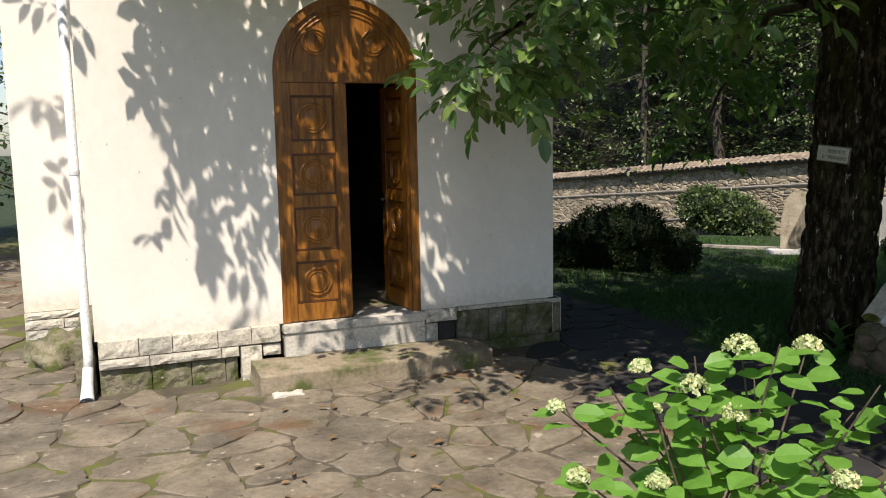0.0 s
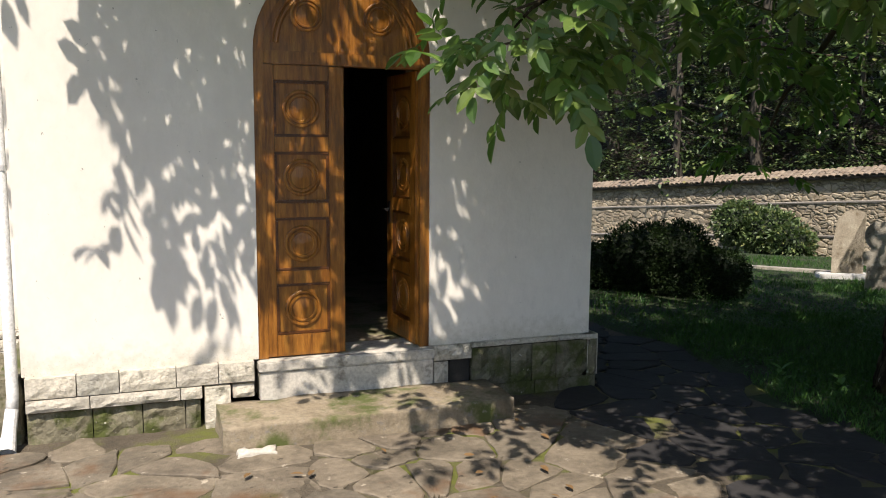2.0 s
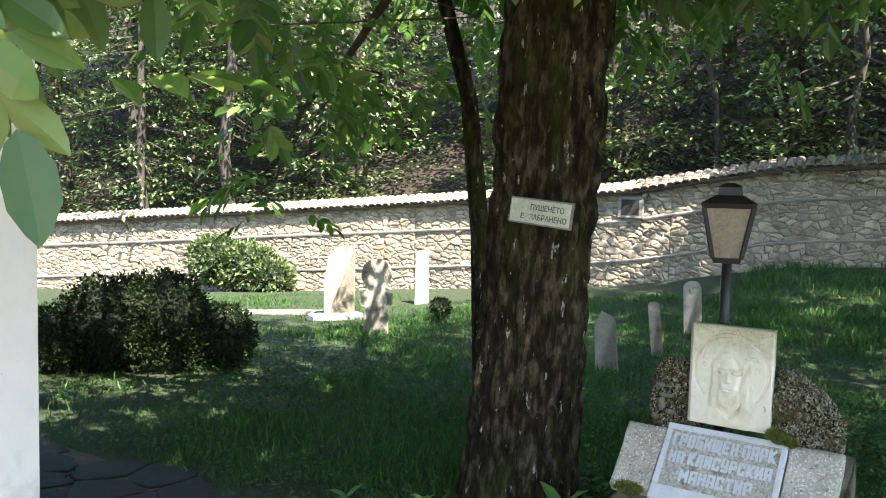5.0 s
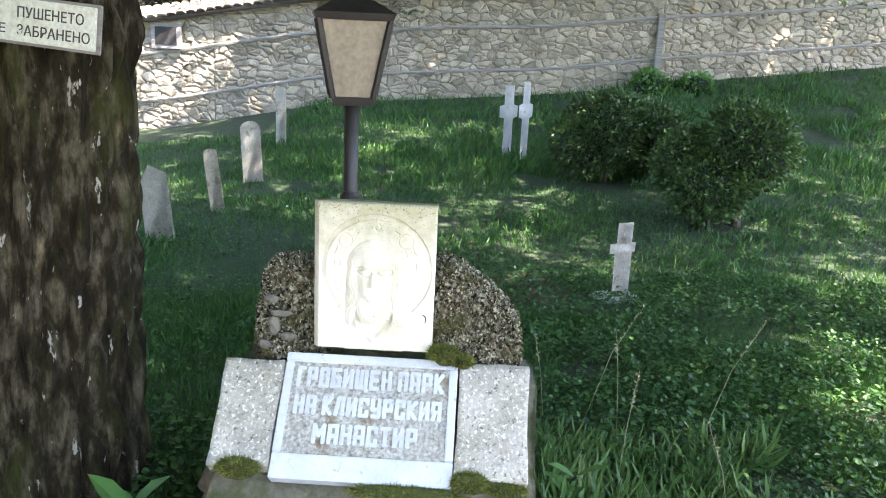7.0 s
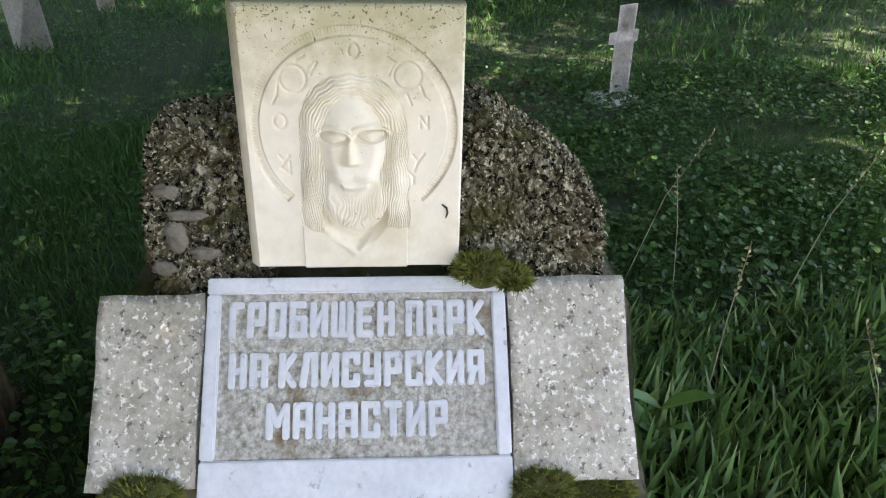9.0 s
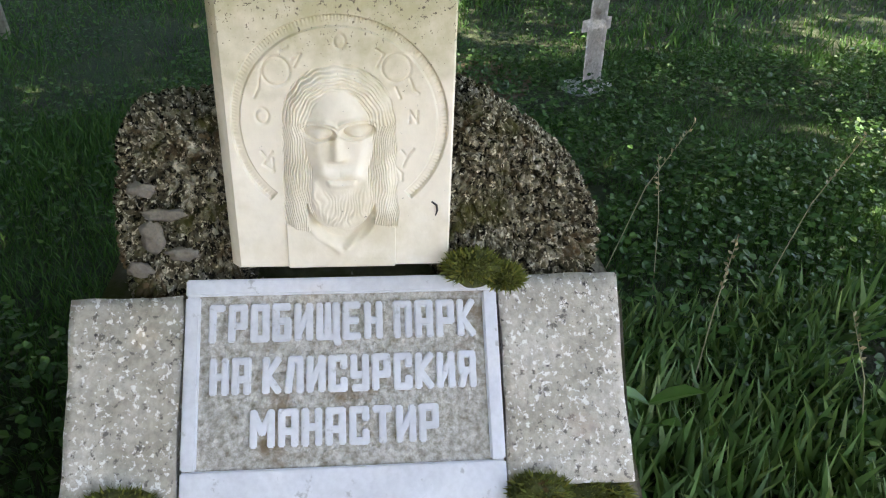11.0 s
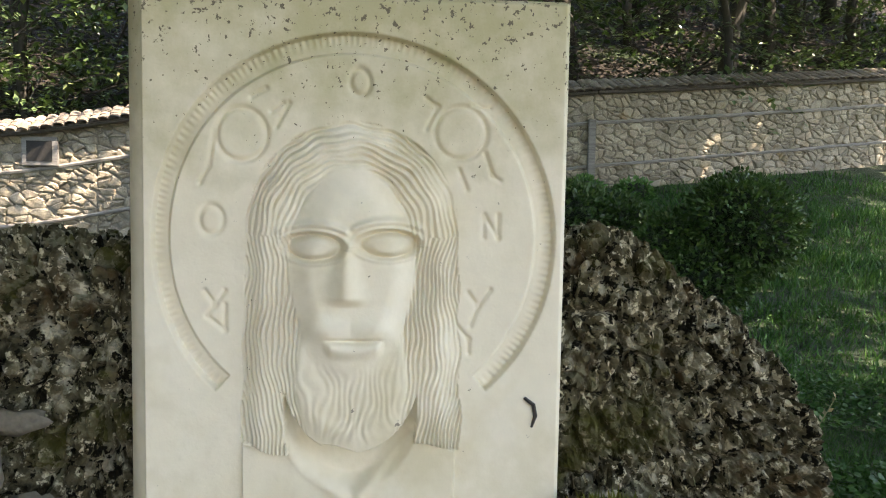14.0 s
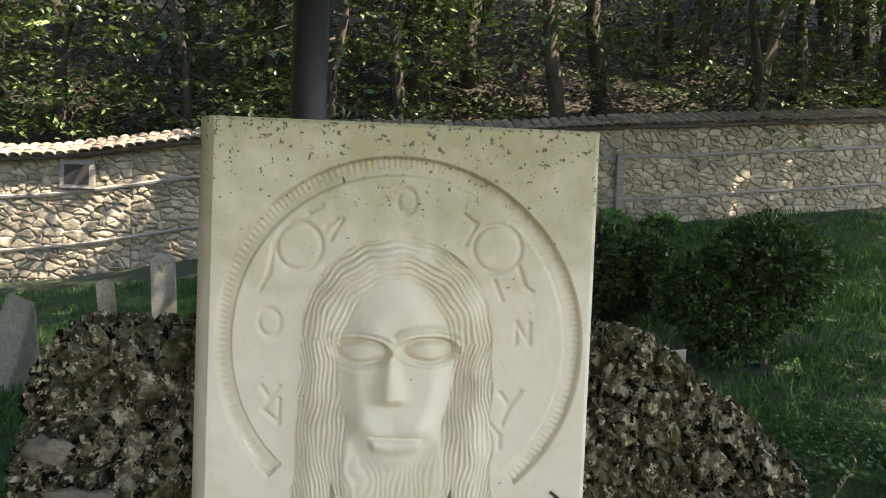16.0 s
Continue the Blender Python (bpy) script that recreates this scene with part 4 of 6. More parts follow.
def block_letter(glyph, x0, y0, wide, high, m, seed):
    bm = bmesh.new()
    half = 0.0062
    for line in GLYPHS[glyph]:
        for k, (p, q) in enumerate(zip(line, line[1:])):
            p = Vector((x0 + half + p[0] * (wide - 2 * half), y0 + half + p[1] * (high - 2 * half), 0))
            q = Vector((x0 + half + q[0] * (wide - 2 * half), y0 + half + q[1] * (high - 2 * half), 0))
            d = (q - p).normalized()
            bar = block((-half * 0.9, -half, -0.012), ((q - p).length + half * 0.9, half, -0.0012 - 0.0003 * (k % 3) - 0.0001 * (seed % 3)), 0.0022)
            turn = Matrix(((d.x, -d.y, 0, p.x), (d.y, d.x, 0, p.y), (0, 0, 1, 0), (0, 0, 0, 1)))
            bmesh.ops.transform(bar, matrix=m @ turn, verts=bar.verts[:])
            tmp = bpy.data.meshes.new("bar")
            bar.to_mesh(tmp)
            bar.free()
            bm.from_mesh(tmp)
            bpy.data.meshes.remove(tmp)
    for v in bm.verts:
        v.co += noise.noise_vector(v.co * 160) * 0.0007
    return bm


for words, y, wd, ht in (("ГРОБИЩЕН ПАРК", 0.119, 0.452, 0.066), ("НА КЛИСУРСКИЯ", 0.030, 0.446, 0.063), ("МАНАСТИР", -0.057, 0.312, 0.063)):
    spans = [{"Щ": 1.25, "М": 1.2, "Г": 0.85, " ": 0.28}.get(c, 1.0) for c in words]
    unit = wd / (sum(spans) + 0.14 * (len(words) - 1))
    x = -wd / 2
    for k, (c, wide) in enumerate(zip(words, spans)):
        if c != " ":
            part("letter", block_letter(c, x, y - ht / 2, wide * unit, ht, PLATE, k), MARBLE, plate)
        x += (wide + 0.14) * unit
for name, a, b in (("wing_stone", (-0.452, -0.165, -0.07), (-PW - 0.004, 0.168, -0.008)), ("wing_stone", (PW + 0.004, -0.168, -0.07), (0.482, 0.196, -0.012))):
    part(name, on_plate(block(a, b, 0, 0.006, 12)), WING, memorial, "lichen-spotted pale stone slab beside the plate", True)
bm = bmesh.new()
prof = [(5.16, -0.05), (5.18, 0.30), (5.30, 0.36), (5.53, 0.585), (5.74, 0.585), (5.80, -0.05)]
rows = 26
ring = [[bm.verts.new((x, 3.63 + 0.94 * j / rows, z)) for x, z in prof] for j in range(rows + 1)]
for a, b in zip(ring, ring[1:]):
    for i in range(len(prof) - 1):
        bm.faces.new((a[i], a[i + 1], b[i + 1], b[i]))
bm.faces.new(ring[0])
bm.faces.new(ring[-1][::-1])
bmesh.ops.subdivide_edges(bm, edges=bm.edges[:], cuts=2, use_grid_fill=True)
for v in bm.verts:
    v.co += noise.noise_vector(v.co * 9) * 0.018 + noise.noise_vector(v.co * 30) * 0.006
part("rock_base", bm, FOUNDATION, memorial, "mossy rough stone base", True)


def tufa(lo, hi, shoulder, seed, cuts=84):
    """Knobbly porous rock between two corners; shoulder lowers the top towards one end of y."""
    bm = bmesh.new()
    bmesh.ops.create_cube(bm, size=2)
    bmesh.ops.subdivide_edges(bm, edges=bm.edges[:], cuts=cuts, use_grid_fill=True)
    c, h = (Vector(lo) + Vector(hi)) / 2, (Vector(hi) - Vector(lo)) / 2
    for v in bm.verts:
        q = v.co.copy()
        r = (abs(q.x) ** 5 + abs(q.y) ** 5 + abs(q.z) ** 5) ** 0.2
        q /= r
        n = Vector((q.x * q.x ** 2 / h.x, q.y * q.y ** 2 / h.y, q.z * q.z ** 2 / h.z)).normalized()
        p = c + Vector((q.x * h.x, q.y * h.y, q.z * h.z))
        f = (p.y - lo[1]) / (hi[1] - lo[1])
        p.z -= shoulder(f) * max(0, (p.z - lo[2]) / (hi[2] - lo[2]))
        d1 = noise.voronoi(p * 27 + Vector((seed, 0, 0)))[0]
        d2 = noise.voronoi(p * 66 + Vector((0, seed, 0)))[0]
        lump = 0.015 * min(1.0, (d1[1] - d1[0]) / 0.20) + 0.010 * min(1.0, (d2[1] - d2[0]) / 0.32) + 0.0025 * noise.noise(p * 140)
        v.co = p + n * (lump - 0.024 + 0.022 * noise.noise(p * 8 + Vector((seed, 0, 0))))
    return bm


part("tufa_rock", tufa((5.515, 4.29, 0.55), (5.75, 4.52, 0.955), lambda f: 0.02 + 0.09 * max(0, f - 0.75) ** 1 * 2, 1.0), TUFA, memorial, "dark knobbly porous rock with mortar")
part("tufa_rock", tufa((5.515, 3.67, 0.55), (5.77, 3.985, 0.955), lambda f: 0.26 * max(0, 0.72 - f) ** 1.25, 5.0), TUFA, memorial, "dark knobbly porous rock with moss")


def blob(c, r, seed, k=0.3, fine=0.1, sub=4):
    bm = bmesh.new()
    bmesh.ops.create_icosphere(bm, subdivisions=sub, radius=1)
    for v in bm.verts:
        d = v.co.normalized()
        s = 1 + k * noise.noise(d * 2.0 + Vector((seed, 0, 0))) + fine * noise.noise(d * 9 + Vector((0, seed, 0)))
        v.co = Vector(c) + Vector((d.x * r[0], d.y * r[1], d.z * r[2])) * s
    return bm


for c, r, s in (((5.502, 4.452, 0.835), (0.007, 0.020, 0.012), 1), ((5.500, 4.42, 0.79), (0.006, 0.034, 0.010), 2), ((5.500, 4.445, 0.75), (0.006, 0.018, 0.026), 3), ((5.502, 4.475, 0.685), (0.006, 0.020, 0.014), 5), ((5.502, 4.40, 0.715), (0.006, 0.024, 0.012), 8)):
    part("mortar_smear", blob(c, r, s, 0.6, 0.25, 3), MORTARGREY, memorial, smooth=True)


# rounded stones set round the foot of the memorial
boulder_rnd = random.Random(31)
for x, y, z in [(5.16, 3.70 + 0.20 * i, 0.06 + 0.05 * (i % 2)) for i in range(5)] + [(5.19, 3.80 + 0.22 * i, 0.23) for i in range(4)] + [(5.30 + 0.19 * i, 4.57, 0.08 + 0.12 * (i % 2)) for i in range(3)]:
    r = boulder_rnd.uniform(0.075, 0.11)
    part("base_boulder", blob((x, y, z), (r * 0.8, r * 1.2, r * 0.85), x * 7 + y * 13, 0.3, 0.16, 3), FIELDSTONE, memorial, "rounded brown fieldstone", True)


def moss_clump(c, r, n, seed):
    """Short moss tufts over a small mound."""
    rg = np.random.default_rng(seed)
    d = rg.normal(0, 1, (n, 3))
    d /= np.linalg.norm(d, axis=1)[:, None]
    d[:, 2] = np.abs(d[:, 2]) * 1.0 - 0.25
    p = np.array(c) + d * np.array(r) * rg.uniform(0.85, 1.1, (n, 1))
    way = d + rg.normal(0, 0.35, (n, 3)) + np.array([-0.2, 0, 0.3])
    tri = np.array([(-0.16, 0, 0), (0.16, 0, 0), (0, 1.0, 0.1)])
    return scatter("moss", tri, [(0, 1, 2)], turns_from(way, rg.normal(0, 1, (n, 3))), p, rg.uniform(0.008, 0.02, n), MOSSLEAF)


MOSSLEAF = leafy("moss_tuft", (0.06, 0.075, 0.010), (0.21, 0.23, 0.04), (0.20, 0.23, 0.04), 0.9, 0.2)
for i, (c, r) in enumerate((((5.47, 3.915, 0.695), (0.03, 0.045, 0.035)), ((5.47, 3.86, 0.675), (0.03, 0.03, 0.02)), ((5.235, 3.82, 0.40), (0.035, 0.05, 0.03)), ((5.235, 4.49, 0.405), (0.035, 0.06, 0.03)), ((5.21, 4.0, 0.37), (0.03, 0.16, 0.02)), ((5.25, 3.72, 0.38), (0.03, 0.06, 0.02)))):
    cl = part("moss_mound", blob(c, [x * 0.95 for x in r], i, 0.3, 0.1, 3), MOSS, memorial, "cushion of green moss", True)
    tagged(part_of("moss_tuft", moss_clump(c, r, 900, i), cl), kind="stuff")

# ---- the lantern behind it ----
lantern = empty("garden_lantern", "black iron lantern with frosted panes on a pole", "lantern")
LX, LY = 5.86, 4.268
part("pole", tube([(LX, LY, -0.05), (LX, LY, 1.10), (LX, LY, 1.42)], [0.028, 0.025, 0.024], 16), IRON, lantern, smooth=True)
part("collar", tube([(LX, LY, 1.075), (LX, LY, 1.10), (LX, LY, 1.115)], [0.036, 0.036, 0.027], 16), IRON, lantern)
TL = pose(LX, LY, 0, 0, 0, 12)


def frustum(z0, w0, z1, w1):
    bm = bmesh.new()
    a = [bm.verts.new(TL @ Vector((sx * w0, sy * w0, z0))) for sx, sy in ((-1, -1), (1, -1), (1, 1), (-1, 1))]
    b = [bm.verts.new(TL @ Vector((sx * w1, sy * w1, z1))) for sx, sy in ((-1, -1), (1, -1), (1, 1), (-1, 1))]
    for i in range(4):
        bm.faces.new((a[i], a[(i + 1) % 4], b[(i + 1) % 4], b[i]))
    bm.faces.new(a[::-1])
    bm.faces.new(b)
    return bm


part("lantern_base", frustum(1.405, 0.062, 1.43, 0.070), IRON, lantern)
part("lantern_rim", frustum(1.672, 0.118, 1.695, 0.128), IRON, lantern)
part("lantern_roof", frustum(1.695, 0.128, 1.735, 0.062), IRON, lantern)
part("lantern_roof_top", frustum(1.735, 0.055, 1.775, 0.050), IRON, lantern)
part("lantern_cap", frustum(1.775, 0.062, 1.795, 0.02), IRON, lantern)
for sx, sy in ((-1, -1), (1, -1), (1, 1), (-1, 1)):
    part("corner_bar", tube([TL @ Vector((sx * 0.066, sy * 0.066, 1.43)), TL @ Vector((sx * 0.112, sy * 0.112, 1.675))], [0.011, 0.011], 6), IRON, lantern)
part("frosted_panes", frustum(1.432, 0.058, 1.672, 0.103), FROST, lantern, "cream frosted glass panes")

# ---- gravestones ----
def grave_at(x, y, yaw=0.0, lean=0.0, tip=0.0):
    return pose(x, y, ground_z(x, y) - 0.04, lean, tip, yaw)


def outline_stone(pts, thick, rough=0.006):
    """An upright stone of the outline pts (y, z), thick along x."""
    bm = bmesh.new()
    f = bm.faces.new([bm.verts.new((-thick / 2, y, z)) for y, z in pts])
    bmesh.ops.solidify(bm, geom=[f], thickness=-thick)
    bmesh.ops.recalc_face_normals(bm, faces=bm.faces[:])
    bmesh.ops.bevel(bm, geom=[e for e in bm.edges if len(e.link_faces) == 2 and e.calc_face_angle(0) > 0.6], offset=0.012, segments=2, affect="EDGES")
    for v in bm.verts:
        v.co += noise.noise_vector(v.co * 9) * rough
    return bm


def arch_pts(w, h, top, n=10):
    return [(-w / 2, 0), (w / 2, 0)] + [(w / 2 * math.cos(math.pi * i / n), h - top + top * math.sin(math.pi * i / n)) for i in range(n + 1)]


def stone(name, bm, m, label, material=GRAVE, category="gravestone"):
    ob = new(name, to_mesh(name, bm, material))
    ob.matrix_basis = m
    return tagged(ob, label, category, "old gravestones in the grass")


n = 14
pts = [(-0.15, 0), (0.15, 0), (0.13, 0.36), (0.185, 0.38), (0.185, 0.53), (0.10, 0.55)] + [(0.165 * math.sin(math.pi - a), 0.735 + 0.175 * -math.cos(math.pi - a)) for a in np.linspace(0.55, 2 * math.pi - 0.55, n)] + [(-0.10, 0.55), (-0.185, 0.53), (-0.185, 0.38), (-0.13, 0.36)]
stone("round_headed_gravestone", outline_stone(pts, 0.16), grave_at(10.75, 10.28, 38) @ Matrix.Scale(1.2, 4), "grey gravestone with round head and short arms")
stone("stele", outline_stone([(-0.30, 0), (0.30, 0), (0.31, 0.55), (0.24, 0.92), (0.10, 1.04), (-0.12, 1.08), (-0.30, 1.02)], 0.16), grave_at(11.75, 11.85, 62) @ Matrix.Diagonal((1, 0.85, 1.14, 1)), "tall broken tan gravestone slab", TUFAPALE := surf("tan_gravestone", [(0.30, 0.255, 0.19), (0.46, 0.41, 0.32)], 5, 0.9, 0.6, 40, [((0.20, 0.16, 0.11), 6.0, 0.56, 0.66)]))
base_stone = stone("grave_base", block((-0.15, -0.42, 0), (0.15, 0.42, 0.13), 0.015, 0.006), grave_at(11.65, 11.8, 62), "low pale base stone of a grave", GRAVEWHITE, "grave base")
stone("grave_kerb", block((-0.10, -1.6, 0), (0.10, 1.6, 0.09), 0.01, 0.006), grave_at(11.3, 13.2, 42), "long low stone grave kerb in the grass", GRAVE, "kerb")
stone("narrow_gravestone", outline_stone([(-0.12, 0), (0.12, 0), (0.11, 0.86), (-0.11, 0.90)], 0.12), grave_at(14.4, 12.1, 62) @ Matrix.Scale(1.2, 4), "narrow pale upright gravestone", GRAVEWHITE)
stone("leaning_gravestone", outline_stone([(-0.13, 0), (0.13, 0), (0.12, 0.55), (0.03, 0.72), (-0.12, 0.64)], 0.10), grave_at(10.13, 6.57, 5, -5), "weathered grey gravestone with a pointed top")
stone("thin_gravestone", outline_stone(arch_pts(0.15, 0.70, 0.05), 0.11), grave_at(11.4, 6.44, -4, -7), "thin leaning gravestone with rounded top", TUFAPALE)
stone("arched_gravestone", outline_stone(arch_pts(0.22, 0.72, 0.10), 0.14), grave_at(13.0, 6.53, 20, -3) @ Matrix.Scale(1.07, 4), "grey gravestone with an arched top")
stone("post_gravestone", outline_stone(arch_pts(0.13, 0.78, 0.04), 0.10), grave_at(15.27, 6.71, 8) @ Matrix.Scale(1.12, 4), "thin post-like gravestone near the wall")
stone("small_gravestone", outline_stone(arch_pts(0.20, 0.75, 0.08), 0.12), grave_at(14.9, 10.2, 25), "small gravestone with rounded top")
for x, y, wd, ht, yaw in ((14.82, 3.44, 0.17, 1.0, -34), (14.61, 3.22, 0.15, 1.08, -26)):
    stone("white_stone_cross", outline_stone([(-wd / 2, 0), (wd / 2, 0), (wd / 2, ht * 0.55), (wd, ht * 0.57), (wd, ht * 0.72), (wd / 2, ht * 0.74), (wd / 2, ht), (-wd / 2, ht), (-wd / 2, ht * 0.74), (-wd, ht * 0.72), (-wd, ht * 0.57), (-wd / 2, ht * 0.55)], 0.13), grave_at(x, y, yaw + 75), "white stone grave cross", GRAVEWHITE, "grave cross")
cross = empty("low_stone_cross", "low grey stone cross on a base", "grave cross", grave_at(8.9, 2.78, 28), "old gravestones in the grass")
part("base_stone", block((-0.10, -0.15, 0), (0.10, 0.12, 0.08), 0.01, 0.004), GRAVEWHITE, cross)
part("shaft", outline_stone([(-0.07, 0.08), (0.07, 0.08), (0.075, 0.40), (0.12, 0.405), (0.12, 0.47), (0.065, 0.475), (0.065, 0.62), (-0.065, 0.62), (-0.065, 0.475), (-0.10, 0.47), (-0.10, 0.405), (-0.075, 0.40)], 0.11, 0.003), GRAVE, cross)

# ---- the walnut tree ----
walnut = empty("walnut_tree", "old walnut tree with flaking mossy bark, wide crown and added shade lobes", "tree")
SIDES, RINGS = 126, 190


def trunk_mid(z):
    return Vector((5.74 + 0.02 * z, 5.325 - 0.052 * z, z))


vs, fs = [], []
for j in range(RINGS + 1):
    z = -0.1 + 4.4 * j / RINGS
    c = trunk_mid(z)
    for i in range(SIDES):
        a = 2 * math.pi * i / SIDES
        r = 0.278 + 0.075 * math.exp(-(z + 0.1) * 2.2) + (0.10 * max(0, z - 2.9)) * 0.4
        r *= 1 + 0.04 * math.sin(3 * a + 0.5) + 0.05 * math.exp(-(z + 0.1) * 3) * math.sin(5 * a)
        q = Vector((math.cos(a) * 4.6, math.sin(a) * 4.6, z * 3.4))
        d = noise.voronoi(q)[0]
        ridge = min(0.45, d[1] - d[0])
        r += 0.085 * ridge - 0.02 + 0.012 * noise.noise(q * 2.3)
        vs.append((c.x + r * math.cos(a), c.y + r * math.sin(a), z))
for j in range(RINGS):
    for i in range(SIDES):
        fs.append((j * SIDES + i, j * SIDES + (i + 1) % SIDES, (j + 1) * SIDES + (i + 1) % SIDES, (j + 1) * SIDES + i))
part_of("trunk", arrays("trunk", vs, fs, BARK, True), walnut)
ROOT = trunk_mid(3.2)
CROWN_MID, CROWN_R = np.array((5.5, 5.7, 5.2)), np.array((6.1, 5.1, 2.3))
TIPS = []
rg = np.random.default_rng(3)


def limb(points, r0, r1, sides=10):
    pts = [Vector(p) for p in points]
    fine = []
    for a, b in zip(pts, pts[1:]):
        for f in (0, 0.25, 0.5, 0.75):
            p = a.lerp(b, f)
            fine.append(p + noise.noise_vector(p * 1.3) * 0.07)
    fine.append(pts[-1])
    k = len(fine) - 1
    part("limb", tube(fine, [r0 + (r1 - r0) * i / k for i in range(k + 1)], sides), BARK if r0 > 0.05 else TWIG, walnut, smooth=True)


for ang in np.arange(0, 360, 40):
    a = radians(ang + rg.uniform(-12, 12))
    end = CROWN_MID + CROWN_R * np.array((math.cos(a) * 0.82, math.sin(a) * 0.82, rg.uniform(-0.3, 0.35)))
    mid = Vector(ROOT).lerp(Vector(end), 0.45) + Vector((0, 0, rg.uniform(0.5, 1.0)))
    limb([trunk_mid(rg.uniform(3.1, 4.0)), mid, end], 0.13, 0.025)
# the low boughs that hang in front of the church and over the grass
limb([trunk_mid(2.75), (4.6, 5.2, 3.3), (3.3, 4.9, 2.95), (2.5, 4.75, 2.55), (2.15, 4.7, 2.3)], 0.06, 0.006, 8)
limb([(3.3, 4.9, 2.95), (2.75, 4.3, 2.75), (2.25, 3.95, 2.42)], 0.02, 0.005, 6)
limb([trunk_mid(2.9), (4.6, 4.5, 3.2), (3.9, 4.05, 2.75), (3.55, 3.95, 2.5)], 0.035, 0.005, 6)
limb([trunk_mid(3.0), (6.2, 6.6, 3.0), (6.4, 7.6, 2.3), (6.4, 7.9, 1.75)], 0.05, 0.005, 6)
limb([trunk_mid(2.65), (5.45, 5.75, 3.1), (5.3, 6.4, 3.6)], 0.07, 0.03, 8)


def clear_of_path(p):
    """Keeps the way to the memorial free of leaves."""
    a, b = np.array((1.3, 2.9)), np.array((5.2, 4.2))
    d = b - a
    t = np.clip(((p[:, :2] - a) @ d) / (d @ d), 0, 1)
    far = np.linalg.norm(p[:, :2] - a - t[:, None] * d, axis=1)
    return (far > 0.75) | (p[:, 2] > 2.32)


def bough_sets(spots, per, spread, length, droop=0.45):
    bases, ways, ln = [], [], []
    for c in spots:
        for _ in range(per):
            o = rg.normal(0, 1, 3) * spread
            bases.append(np.array(c) + o)
            ways.append(np.array([o[0], o[1], 0]) / (spread[0] + 0.01) * 0.5 + rg.normal(0, 0.5, 3) + np.array([0, 0, -droop]))
            ln.append(rg.uniform(0.8, 1.2) * length)
    return bases, ways, ln


def crown_leaves(spots, per, spread, length):
    b, w_, ln = bough_sets(spots, per, spread, length)
    tagged(part_of("crown", compound_leaves("crown", b, w_, ln, WALNUT, clear_of_path), walnut), kind="stuff")


def hanging_bough(spots, per, spread, length, droop=0.45):
    """A twig through the spots, with each feathered leaf a piece of its own."""
    pts = sorted((Vector(s) for s in spots), key=lambda v: -v.z)
    twig = part("hanging_bough", tube(pts, [0.010 - 0.006 * i / len(pts) for i in range(len(pts))], 6), TWIG, walnut)
    b, w_, ln = bough_sets(spots, per, spread, length, droop)
    for k in range(len(b)):
        me = compound_leaves("leaf", b[k:k + 1], w_[k:k + 1], ln[k:k + 1], WALNUT, clear_of_path, True)
        if len(me.polygons):
            part_of("leaf", me, twig)


hanging_bough([(2.08, 4.8, 2.22), (2.25, 4.9, 2.42), (2.42, 4.85, 2.3), (2.6, 5.0, 2.55)], 20, np.array((0.17, 0.20, 0.13)), 0.28)
hanging_bough([(2.33, 4.15, 2.56), (2.58, 4.35, 2.66), (2.15, 4.4, 2.68)], 9, np.array((0.11, 0.11, 0.07)), 0.25, 0.2)
hanging_bough([(3.55, 3.95, 2.55), (3.8, 4.2, 2.75), (3.2, 4.3, 2.8)], 8, np.array((0.16, 0.16, 0.10)), 0.33, 0.25)
hanging_bough([(6.4, 7.9, 1.75), (6.35, 7.6, 2.1), (6.5, 7.3, 2.5), (5.8, 7.4, 2.7), (6.9, 7.2, 2.6)], 12, np.array((0.22, 0.22, 0.16)), 0.32)
hanging_bough([(5.0, 6.6, 2.6), (5.6, 6.9, 2.9), (4.4, 6.2, 2.9), (6.6, 6.2, 2.9)], 12, np.array((0.25, 0.25, 0.15)), 0.33)
def in_gap(p, share):
    """A thin place in the crown that lets sun flecks down onto the door."""
    d = (6.34 - p[1]) / 0.485
    x, z = p[0] + 0.25 * d, p[2] - 0.84 * d
    return 1.0 < x < 2.95 and 0.2 < z < 3.0 and rg.random() < (share if x < 2.2 else 0.97)


def on_front(p):
    """Where the shade of p falls on the plane of the church front."""
    d = (FRONT - p[1]) / 0.485
    return p[0] + 0.25 * d, p[2] - 0.84 * d


def spares_wall(p, beside, below):
    """Leaves the foot and the far corner of the church front in the sun."""
    x, z = on_front(p)
    return not (-1.6 < x < 2.3 and z < 4.0) or x - beside > np.interp(z - below, (0.4, 0.55, 1.02, 1.85, 2.58, 4.0), (1.3, 0.95, 0.42, 0.11, -0.25, -0.8))


def over_tips(p):
    """Above the outer tips of the hanging boughs, which stand in the sun."""
    k = (p[2] - 2.62) / 0.84
    x, y = p[0] + 0.25 * k, p[1] + 0.485 * k
    return (1.95 < x < 2.75 and 3.8 < y < 4.6 or 3.0 < x < 4.0 and 3.6 < y < 4.5) and rg.random() < 0.85


SUNNY = ((13.98, 4.8, 0.8), (13.1, 3.66, 0.8), (12.3, 3.2, 0.6), (7.8, 1.6, 0.7), (16.3, 4.5, 0.9), (13.6, 5.9, 0.6), (17.8, -3.5, 1.3), (15.2, 6.1, 0.9), (11.3, 0.9, 0.7))


def over_patch(p):
    """Gaps in the crown above the sunny patches of grass."""
    k = p[2] / 0.84
    x, y = p[0] + 0.25 * k, p[1] + 0.485 * k
    return any(math.hypot(x - a, y - b) < r for a, b, r in SUNNY)


# low dense boughs over the church front and the court
spots = []
